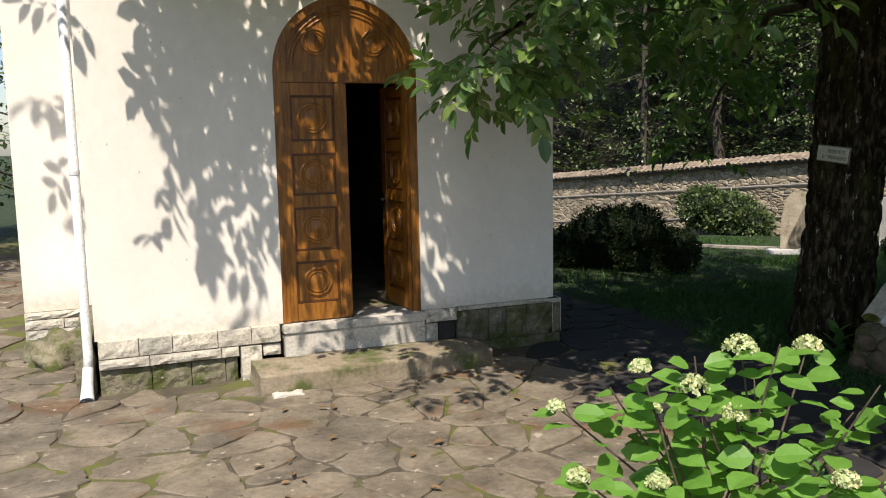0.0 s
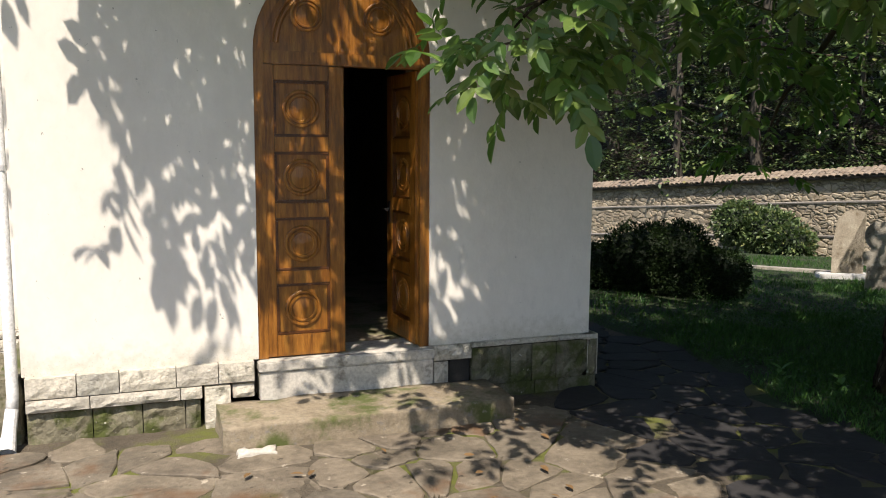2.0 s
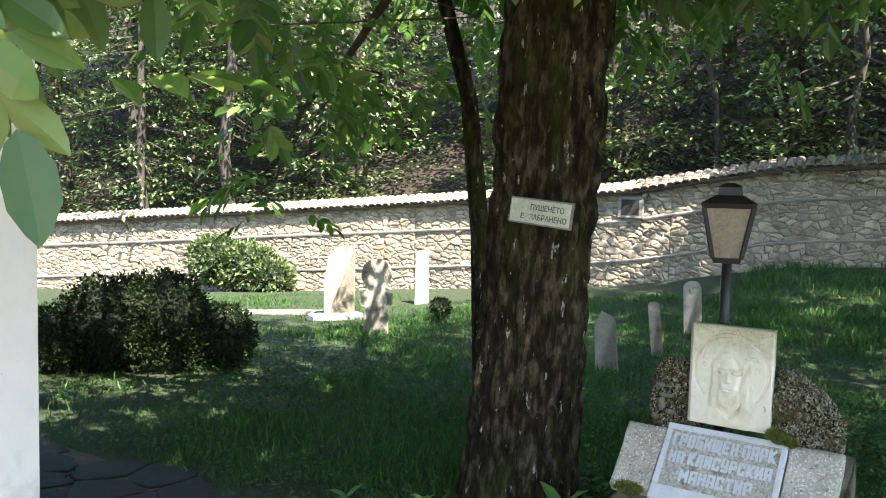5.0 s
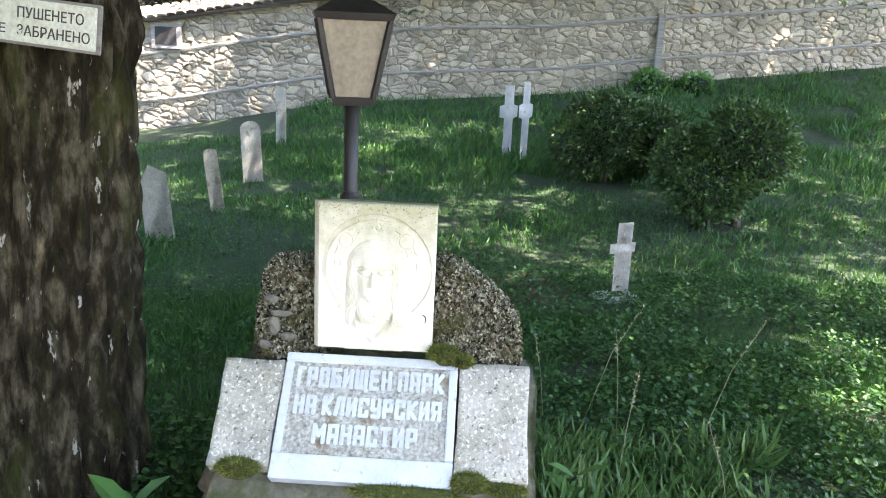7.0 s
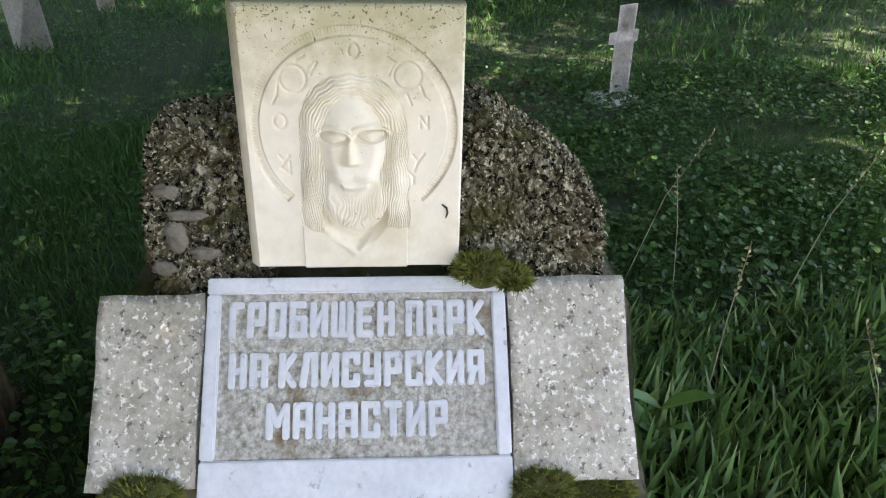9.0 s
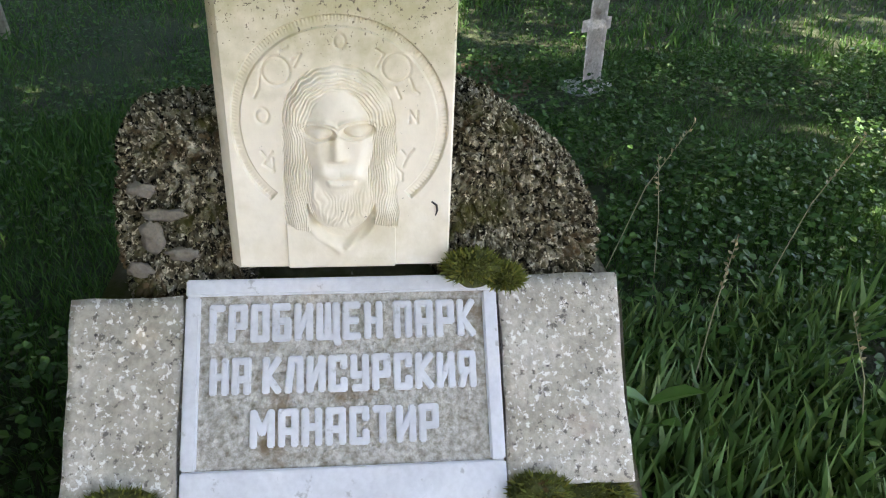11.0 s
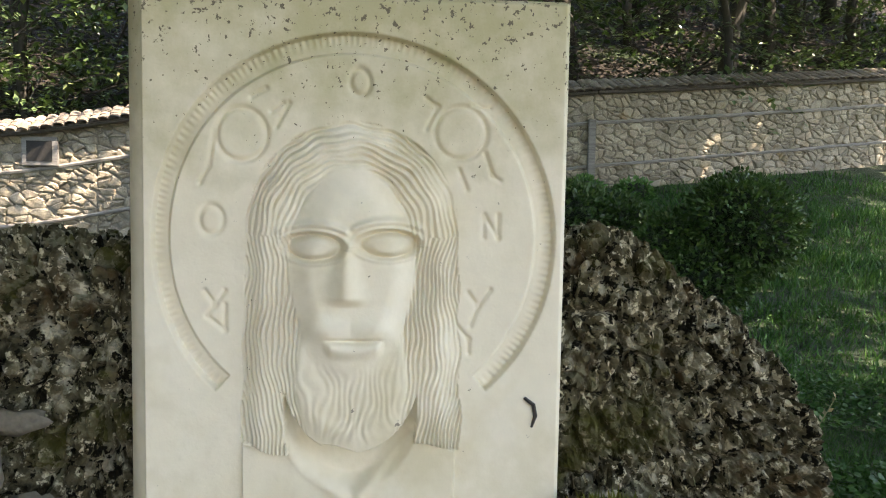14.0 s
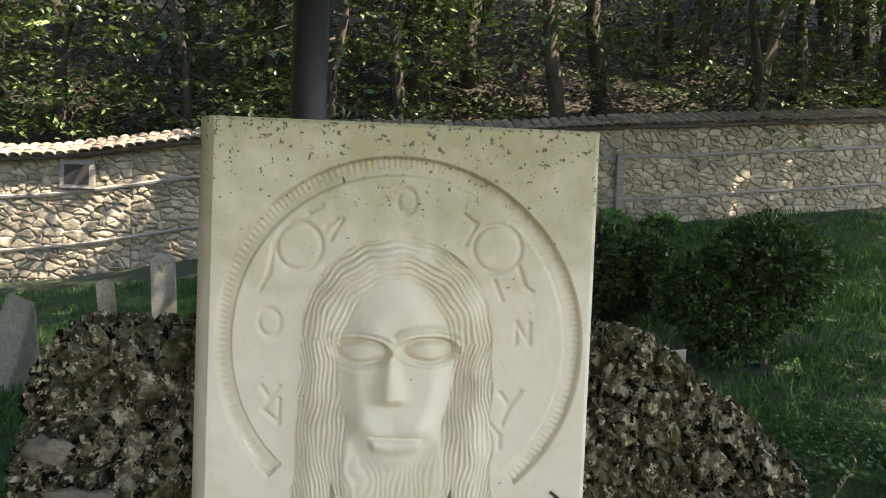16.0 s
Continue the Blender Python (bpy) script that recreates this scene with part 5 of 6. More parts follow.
EDGE = [(-0.45, 5.6), (-0.4, 5.2), (0.15, 4.3), (1.8, 3.6), (2.3, 2.4), (2.6, 1.6), (3.0, 0.4)]
while len(spots) < 375:
    x, y = rg.uniform(-0.6, 7.5), rg.uniform(0.4, 6.0)
    ex = np.interp(y, [q[1] for q in EDGE[::-1]], [q[0] for q in EDGE[::-1]]) + 0.35 + 0.35 * noise.noise((x * 1.5, y * 1.5, 2))
    if x > ex and noise.noise((x * 0.9, y * 0.9, 7)) > -0.32 and not (y > 5.6 and x > -0.1) and not in_gap((x, y, 3.8), 0.8):
        p = np.array((x, y, rg.uniform(3.35, 4.3)))
        if spares_wall(p, 0.25, 0.5) and not over_tips(p):
            spots.append(p)
# added sprays, set back along the sun from wall points to be shaded
shaded = [(rg.uniform(3.15, 3.8), rg.uniform(0.3, 3.0)) for _ in range(60)]
for _ in range(9):
    shaded.append((rg.uniform(0.6, 1.0), rg.uniform(2.2, 3.4)))
for X, Z in shaded:
    high = rg.uniform(3.5, 4.6)
    d = (high - Z) / 0.84
    spots.append(np.array((X - 0.25 * d, FRONT - 0.485 * d, high)))
crown_leaves(spots, 12, np.array((0.20, 0.20, 0.16)), 0.34)
# the crown: leafy sprays through an uneven dome
spots = []
while len(spots) < 420:
    d = rg.normal(0, 1, 3)
    d /= np.linalg.norm(d)
    p = CROWN_MID + d * CROWN_R * rg.uniform(0.35, 1.0) ** 0.6
    lump = noise.noise(Vector(p) * 0.55)
    if p[2] > 3.35 + 0.6 * noise.noise(Vector(p) * 0.9) and lump > -0.26 and not in_gap(p, 0.8) and spares_wall(p, 0.4, 1.0) and not over_tips(p):
        spots.append(p)
crown_leaves(spots, 11, np.array((0.42, 0.42, 0.28)), 0.40)
# a lighter side crown over the graves: unseen, added to cast shade there
spots = []
while len(spots) < 310:
    d = rg.normal(0, 1, 3)
    d /= np.linalg.norm(d)
    p = np.array((8.6, 1.0, 6.3)) + d * np.array((5.4, 4.0, 1.6)) * rg.uniform(0.2, 1.0) ** 0.5
    if noise.noise(Vector((p[0], p[1], 3.0)) * 0.75) > -0.02 and not over_patch(p):
        spots.append(p)
limb([trunk_mid(4.0), (7.0, 3.6, 5.6), (8.6, 1.6, 6.3), (11.0, 0.6, 6.7)], 0.13, 0.03)
crown_leaves(spots, 12, np.array((0.42, 0.42, 0.28)), 0.42)
# more unseen lobes and limbs, added to shade the boundary wall and bank
spots = []
while len(spots) < 330:
    d = rg.normal(0, 1, 3)
    d /= np.linalg.norm(d)
    p = np.array((14.0, 0.6, 8.0)) + d * np.array((4.4, 5.4, 1.5)) * rg.uniform(0.2, 1.0) ** 0.5
    if noise.noise(Vector(p) * 0.6) > -0.2 and not over_patch(p):
        spots.append(p)
crown_leaves(spots, 12, np.array((0.45, 0.45, 0.28)), 0.54)
limb([(11.0, 0.6, 6.7), (13.0, -0.4, 7.6), (16.0, -1.5, 8.2)], 0.06, 0.02)
# two further added lobes, standing in for shade trees out of sight
for mid, rad, count in (((18.0, -5.0, 8.0), (4.0, 4.6, 1.4), 430), ((11.2, -4.2, 7.2), (5.0, 3.0, 1.4), 150)):
    spots = []
    while len(spots) < count:
        d = rg.normal(0, 1, 3)
        d /= np.linalg.norm(d)
        p = np.array(mid) + d * np.array(rad) * rg.uniform(0.2, 1.0) ** 0.5
        if noise.noise(Vector(p) * 0.6) > -0.2 and not over_patch(p):
            spots.append(p)
    crown_leaves(spots, 12, np.array((0.45, 0.45, 0.28)), 0.54)
limb([(13.0, -0.4, 7.6), (15.5, -3.0, 8.0), (18.5, -5.5, 8.3)], 0.05, 0.02)
limb([(8.6, 1.6, 6.3), (9.5, -1.5, 7.0), (11.5, -4.5, 7.4)], 0.06, 0.02)
# extra unseen sprays that keep direct sun off the memorial
crown_leaves([np.array(q) for q in ((4.0, 1.85, 4.4), (4.2, 2.0, 4.5), (3.85, 1.7, 4.3), (4.4, 1.7, 4.6), (3.7, 1.2, 5.4), (3.95, 1.4, 5.4), (3.55, 1.4, 5.5), (3.9, 1.1, 5.5))], 16, np.array((0.20, 0.20, 0.14)), 0.36)
sign = empty("tree_sign", "small tilted white enamel sign nailed to the trunk", "sign", pose(5.405, 5.07, 1.625, 0, 4, -8) @ pose(0, 0, 0, 4.5, 0, 0))
part("board", block((-0.004, -0.18, -0.058), (0.004, 0.18, 0.058), 0.002), SIGNWHITE, sign)
part("rim", block((0.003, -0.19, -0.066), (0.014, 0.19, 0.066), 0.002), TIMBER, sign)
SIGNFACE = Matrix(((0, 0, -1, -0.0045), (-1, 0, 0, 0), (0, 1, 0, 0), (0, 0, 0, 1)))
lettering("letter", "ПУШЕНЕТО", SIGNFACE @ Matrix.Translation((0.045, 0.022, 0)), 0.20, 0.030, 0.001, INK, sign, 0.01)
lettering("letter", "ЗАБРАНЕНО", SIGNFACE @ Matrix.Translation((0.055, -0.026, 0)), 0.22, 0.030, 0.001, INK, sign, 0.01)
lettering("letter", "Е", SIGNFACE @ Matrix.Translation((-0.10, -0.026, 0)), 0.02, 0.026, 0.001, INK, sign, 0.01)
young = empty("young_tree", "slender dark tree stem behind the walnut", "tree")
part("trunk", tube([(7.02, 6.30, -0.1), (7.05, 6.40, 1.4), (7.0, 6.5, 2.4), (6.75, 6.75, 3.6), (6.4, 7.0, 5.0)], [0.085, 0.075, 0.065, 0.05, 0.03], 12), BARK, young, smooth=True)
spots6 = np.array((6.5, 6.9, 4.6)) + rg.normal(0, 1, (26, 3)) * np.array((0.6, 0.6, 0.6))
b6, w6 = [], []
for c in spots6:
    for _ in range(8):
        b6.append(c + rg.normal(0, 0.2, 3))
        w6.append(rg.normal(0, 1, 3) + np.array((0, 0, -0.3)))
part_of("crown", compound_leaves("crown", b6, w6, [0.36] * len(b6), WALNUT), young)

# ---- bushes ----
def bush(name, lumps, count, size, label, material=BOX_SHADED, category="bush", seed=1):
    """A clipped bush: lumps (x, y, z, radius) covered with small leaves over a dense heart coloured as inner shade."""
    rg = np.random.default_rng(seed)
    ob = empty(name, label, category)
    total = sum(l[3] ** 2 for l in lumps)
    P, A = [], []
    for x, y, z, r in lumps:
        k = int(count * r * r / total)
        d = rg.normal(0, 1, (k, 3))
        d /= np.linalg.norm(d, axis=1)[:, None]
        bumps = np.array([1 + 0.24 * noise.noise(Vector(v) * 4.0 + Vector((x, y, seed))) for v in d])
        p = np.array((x, y, z)) + d * (r * bumps * rg.uniform(0.88, 1.09, k))[:, None] * np.array((1, 1, 0.9))
        ok = np.ones(k, bool)
        for x2, y2, z2, r2 in lumps:
            if (x2, y2, z2) != (x, y, z):
                ok &= np.linalg.norm(p - np.array((x2, y2, z2)), axis=1) > r2 * 0.85
        P.append(p[ok])
        A.append(d[ok] + rg.normal(0, 0.6, (ok.sum(), 3)))
        part("dense_heart", blob((x, y, z), (r * 0.86, r * 0.86, r * 0.78), x + y, 0.2, 0.08, 3), SHADE_CORE, ob, smooth=True)
    P, A = np.concatenate(P), np.concatenate(A)
    ok = np.array([p[2] > ground_z(p[0], p[1]) for p in P])
    P, A = P[ok], A[ok]
    me = scatter("leaves", DIAMOND, [(0, 1, 2, 3)], turns_from(A, rg.normal(0, 1, A.shape) + np.array((0, 0, 0.8))), P, rg.uniform(0.7, 1.3, len(P)) * size, material)
    tagged(part_of("leaves", me, ob), kind="stuff")
    part("stem", tube([(lumps[0][0], lumps[0][1], ground_z(*lumps[0][:2]) - 0.05), (lumps[0][0], lumps[0][1], lumps[0][2])], [0.05, 0.04], 8), TWIG, ob)
    return ob


g = ground_z(6.6, 9.7)
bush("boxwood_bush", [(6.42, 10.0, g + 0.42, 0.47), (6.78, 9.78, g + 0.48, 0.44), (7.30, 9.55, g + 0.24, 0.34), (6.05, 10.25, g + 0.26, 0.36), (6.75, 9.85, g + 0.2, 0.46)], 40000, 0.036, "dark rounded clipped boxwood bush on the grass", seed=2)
g = ground_z(11.6, 1.3)
bush("boxwood_bush", [(11.55, 1.12, g + 0.82, 0.46), (11.5, 1.45, g + 0.42, 0.38), (11.9, 0.87, g + 0.78, 0.36), (11.75, 1.6, g + 0.60, 0.36)], 24000, 0.05, "dense dark evergreen bush on the bank", BOX_SUNLIT, seed=5)
g = ground_z(13.5, 2.2)
bush("boxwood_bush", [(13.5, 2.2, g + 0.62, 0.52), (13.6, 1.65, g + 0.55, 0.46), (13.4, 2.5, g + 0.45, 0.38)], 20000, 0.055, "green rounded bush behind the graves", BOX_SUNLIT, seed=8)
g = ground_z(12.45, 10.33)
bush("small_round_plant", [(12.45, 10.33, g + 0.24, 0.15)], 900, 0.04, "small dark round plant among the graves", category="plant", seed=9)
g = ground_z(15.7, 18.2)
bush("leafy_shrub", [(15.75, 18.2, g + 0.55, 0.68), (15.4, 18.9, g + 0.75, 0.62), (15.75, 17.4, g + 0.4, 0.5)], 7000, 0.11, "light green leafy shrub against the stone wall", FOREST, "shrub", 11)
bush("ivy_clump", [(18.5, 0.75, ground_z(18.5, 0.75) + 0.10, 0.30), (18.55, -0.1, ground_z(18.55, -0.1) + 0.05, 0.28)], 1400, 0.09, "leafy plants at the foot of the wall", WEED, "plant", 12)

# ---- hydrangea ----
hyd = empty("hydrangea", "leafy hydrangea bush with pale green flower heads", "shrub")
rh = np.random.default_rng(21)
HEADS = [(1.97, 2.21, 1.06), (2.40, 2.33, 0.99), (1.81, 2.26, 0.93), (1.66, 2.35, 0.99), (1.90, 2.15, 0.85), (1.42, 2.52, 0.83), (1.43, 2.38, 0.62), (1.68, 2.27, 0.60), (2.12, 1.88, 0.68), (1.72, 2.35, 0.83)]
TOPS = HEADS + [(2.04, 2.10, 1.08), (1.96, 2.06, 0.74), (2.24, 1.78, 0.70), (1.81, 2.25, 1.03), (1.57, 2.40, 0.91), (2.3, 2.5, 0.85), (2.1, 2.6, 0.8), (2.5, 2.2, 0.75), (2.45, 2.05, 0.9), (1.8, 2.55, 0.7)]
lp, la, lu, ls = [], [], [], []
for k, tip in enumerate(TOPS):
    foot = Vector((2.02 + rh.uniform(-0.18, 0.18), 2.30 + rh.uniform(-0.15, 0.15), -0.02))
    tip = Vector(tip)
    mid = foot.lerp(tip, 0.55) + Vector((rh.uniform(-0.05, 0.05), rh.uniform(-0.05, 0.05), 0.08))
    pts = [foot, foot.lerp(mid, 0.5), mid, mid.lerp(tip, 0.5), tip]
    part("stem", tube(pts, [0.006, 0.0055, 0.005, 0.004, 0.003], 6), TWIG, hyd)
    for f in (0.45, 0.6, 0.74, 0.86, 0.95):
        s = f * 4
        i = min(3, int(s))
        p = pts[i].lerp(pts[i + 1], s - i)
        a0 = rh.uniform(0, math.pi)
        for sd in (0, math.pi):
            a = a0 + sd + rh.normal(0, 0.25)
            d = np.array((math.cos(a), math.sin(a), rh.uniform(-0.15, 0.35)))
            lp.append(np.array(p) + d * 0.03)
            la.append(d)
            lu.append(np.array((0, 0, 1.0)) + rh.normal(0, 0.3, 3) + np.array((-0.25, -0.3, 0)))
            ls.append(rh.uniform(0.09, 0.145) * (1.15 - 0.35 * f))
lp, la, lu, ls = map(np.array, (lp, la, lu, ls))
BIG_LEAF = np.array([(0, 0, 0), (0.24, 0.10, 0.03), (0.40, 0.34, 0.06), (0.36, 0.68, 0.05), (0.15, 0.92, -0.03), (0, 1.06, -0.09), (-0.15, 0.92, -0.03), (-0.36, 0.68, 0.05), (-0.40, 0.34, 0.06), (-0.24, 0.10, 0.03), (0, 0.35, -0.01), (0, 0.72, -0.03)])
leaf_turns = turns_from(la, lu)
for i in range(len(lp)):
    ob = part_of("leaf", scatter("leaf", BIG_LEAF, LEAF_FACES, leaf_turns[i:i + 1], lp[i:i + 1], ls[i:i + 1], HYDRA), hyd)
PET = np.array([(-0.4, -0.4, 0), (0.4, -0.4, 0.1), (0.4, 0.4, 0), (-0.4, 0.4, 0.1)])
for k, c in enumerate(HEADS):
    r = (0.058, 0.052, 0.055, 0.036, 0.045, 0.032, 0.04, 0.042, 0.042, 0.026)[k]
    d = rh.normal(0, 1, (240, 3))
    d /= np.linalg.norm(d, axis=1)[:, None]
    d[:, 2] = np.abs(d[:, 2]) - 0.35
    part_of("flower_head", scatter("flower_head", PET, [(0, 1, 2, 3)], turns_from(rh.normal(0, 1, d.shape), d + rh.normal(0, 0.35, d.shape)), np.array(c) + d * r * rh.uniform(0.75, 1.05, (240, 1)), rh.uniform(0.010, 0.017, 240), PETAL), hyd, "pale green flower head")

# ---- grass, weeds ----
def blades(n, x0, x1, y0, y1, h0, h1, wide, seed, fall=None, material=BLADE, name="grass"):
    rg = np.random.default_rng(seed)
    x, y = rg.uniform(x0, x1, n), rg.uniform(y0, y1, n)
    ok = np.array([a > edge_x(b) + 0.04 and a < fence_x(b) - 0.05 and not (5.15 < a < 5.85 and 3.6 < b < 4.6) and math.hypot(a - 5.74, b - 5.28) > 0.36 and noise.noise((a * 1.1, b * 1.1, 4)) > -0.42 for a, b in zip(x, y)])
    x, y = x[ok], y[ok]
    z = np.array([ground_z(a, b) for a, b in zip(x, y)])
    k = len(x)
    hgt = rg.uniform(h0, h1, k) * np.array([0.75 + 0.6 * noise.noise((a * 0.8, b * 0.8, 9)) for a, b in zip(x, y)])
    way = np.stack([rg.normal(0, 0.45, k), rg.normal(0, 0.45, k), np.ones(k)], 1)
    t = turns_from(way, rg.normal(0, 1, (k, 3)))
    tri = np.array([(-wide / 2, 0, 0), (wide / 2, 0, 0), (wide * 0.3, 0.6, 0.05), (0.0, 1.0, 0.22)])
    return scatter(name, tri, [(0, 1, 2, 3)], t, np.stack([x, y, z], 1), hgt, material)


for i, (n, x0, x1, y0, y1, h0, h1, wd) in enumerate(((80000, 4.5, 9.5, 0.5, 8.5, 0.05, 0.11, 0.042), (45000, 9.5, 16, -2, 11, 0.06, 0.13, 0.14), (16000, 4.5, 15, 8.5, 16, 0.06, 0.12, 0.16), (36000, 13, 20, -5, 7, 0.07, 0.22, 0.12), (60000, 5.3, 8.5, 0.6, 6.5, 0.04, 0.10, 0.04))):
    tagged(new("grass", blades(n, x0, x1, y0, y1, h0, h1, wd, 30 + i)), "dense green grass of the graveyard", "grass", kind="stuff")
tagged(new("grass_tuft", blades(3600, 5.22, 6.3, 2.6, 3.58, 0.12, 0.34, 0.009, 44, material=TUFT, name="grass_tuft")), "long thin pale grass tufts beside the memorial", "grass", kind="stuff")
rw = np.random.default_rng(40)
k = 26000
wx, wy = rw.uniform(4.7, 12, k), rw.uniform(0, 10, k)
ok = np.array([a > edge_x(b) + 0.1 and noise.noise((a * 0.9, b * 0.9, 14)) > -0.05 and not (5.1 < a < 5.9 and 3.55 < b < 4.65) and math.hypot(a - 5.74, b - 5.28) > 0.4 for a, b in zip(wx, wy)])
wx, wy = wx[ok], wy[ok]
wz = np.array([ground_z(a, b) for a, b in zip(wx, wy)]) + rw.uniform(0.02, 0.08, len(wx))
dirs = rw.normal(0, 1, (len(wx), 3)) * np.array((1, 1, 0.25))
tagged(new("clover", scatter("clover", ROUND_LEAF, LEAFLET_FACES, turns_from(dirs, rw.normal(0, 0.35, dirs.shape) + np.array((0, 0, 1))), np.stack([wx, wy, wz], 1), rw.uniform(0.016, 0.034, len(wx)), COVER)), "low leafy weeds and clover in the grass", "weeds", kind="stuff")
k = 34000
wx, wy = rw.uniform(5.3, 9.5, k), rw.uniform(0.2, 5.2, k)
ok = np.array([not (5.1 < a < 5.9 and 3.55 < b < 4.65) and noise.noise((a * 1.3, b * 1.3, 24)) > -0.25 for a, b in zip(wx, wy)])
wx, wy = wx[ok], wy[ok]
wz = np.array([ground_z(a, b) for a, b in zip(wx, wy)]) + rw.uniform(0.03, 0.12, len(wx))
dirs = rw.normal(0, 1, (len(wx), 3)) * np.array((1, 1, 0.3))
tagged(new("ground_cover", scatter("ground_cover", ROUND_LEAF, LEAFLET_FACES, turns_from(dirs, rw.normal(0, 0.4, dirs.shape) + np.array((0, 0, 1))), np.stack([wx, wy, wz], 1), rw.uniform(0.014, 0.036, len(wx)), COVER)), "broad-leaved green ground cover in the grass", "ground cover", kind="stuff")
stalks = empty("dry_grass_stalks", "pale dry seed stalks standing in the grass", "grass")
for k in range(6):
    x, y = 5.55 + rw.uniform(0.0, 1.1), 3.35 + rw.uniform(-0.55, 0.2)
    z = ground_z(x, y)
    h = rw.uniform(0.35, 0.62)
    lean = Vector((rw.uniform(-0.1, 0.1), rw.uniform(-0.22, 0.12), 0))
    pts = [Vector((x, y, z)), Vector((x, y, z + h * 0.6)) + lean * 0.45, Vector((x, y, z + h)) + lean]
    st = part("stalk", tube(pts, [0.002, 0.0016, 0.001], 4), STRAW, stalks)
    sd = np.linspace(0.72, 1.0, 16)
    pp = np.array([pts[1].lerp(pts[2], (s - 0.6) / 0.4) for s in sd])
    dd = rw.normal(0, 0.6, (16, 3)) + np.array((0, 0, 1))
    part_of("seed_head", scatter("seed_head", DIAMOND, [(0, 1, 2, 3)], turns_from(dd, rw.normal(0, 1, dd.shape)), pp, np.full(16, 0.016), STRAW), st)


earth = []
for j in range(15):
    r = j / 14
    for i in range(40):
        a = 2 * math.pi * i / 40
        w_ = r * (1 + 0.3 * noise.noise((math.cos(a) * 1.6, math.sin(a) * 1.6, 5)))
        x, y = 9.15 + 0.55 * w_ * math.cos(a), 3.42 + 0.42 * w_ * math.sin(a)
        earth.append((x, y, ground_z(x, y) + 0.05 * (1 - r * r) - 0.012 * r + 0.012 * noise.noise((x * 9, y * 9, 2))))
faces = [(j * 40 + i, j * 40 + (i + 1) % 40, j * 40 + 40 + (i + 1) % 40, j * 40 + 40 + i) for j in range(14) for i in range(40)]
tagged(new("bare_earth", arrays("bare_earth", earth, faces, EARTH, True)), "bare reddish-brown earth showing through the grass", "earth", kind="structure")


def rosette(x, y, n, size, rise, seed):
    rg = np.random.default_rng(seed)
    ob = empty("broad_leaved_weed", "bright green broad-leaved weed growing by the tree", "weed")
    for i in range(n):
        a = 2 * math.pi * i / n + rg.normal(0, 0.2)
        d = np.array([(math.cos(a), math.sin(a), rise + rg.uniform(-0.2, 0.3))])
        part_of("leaf", scatter("leaf", BIG_LEAF * np.array((0.6, 1, 1)), LEAF_FACES, turns_from(d, np.array([(0, 0, 1.0)])), np.array([(x, y, ground_z(x, y) + 0.02 + 0.1 * rise * (i % 3))]), np.array([size * rg.uniform(0.75, 1.15)]), WEED), ob)
    return ob


rosette(5.28, 4.84, 9, 0.17, 0.9, 1)
rosette(5.15, 5.55, 7, 0.10, 0.5, 2)
rosette(5.33, 3.60, 8, 0.16, 0.8, 3)
rosette(4.95, 5.9, 6, 0.09, 0.5, 4)
rosette(5.7, 3.45, 7, 0.14, 0.8, 5)
rosette(3.2, 3.0, 7, 0.12, 0.5, 6)

# ---- the stone boundary wall ----
fence = empty("boundary_wall", "rubble stone boundary wall with timber laces and tiled coping", "wall", kind="structure")
RUNS = [(FENCE_X[i], FENCE_Y[i], FENCE_X[i + 1], FENCE_Y[i + 1]) for i in range(0, len(FENCE_Y) - 1)]
stones, tiles = [], []
rf = random.Random(9)


def wall_high(y):
    return float(np.interp(y, (0.5, 8.5, 14.0), (1.72, 1.90, 1.98)))


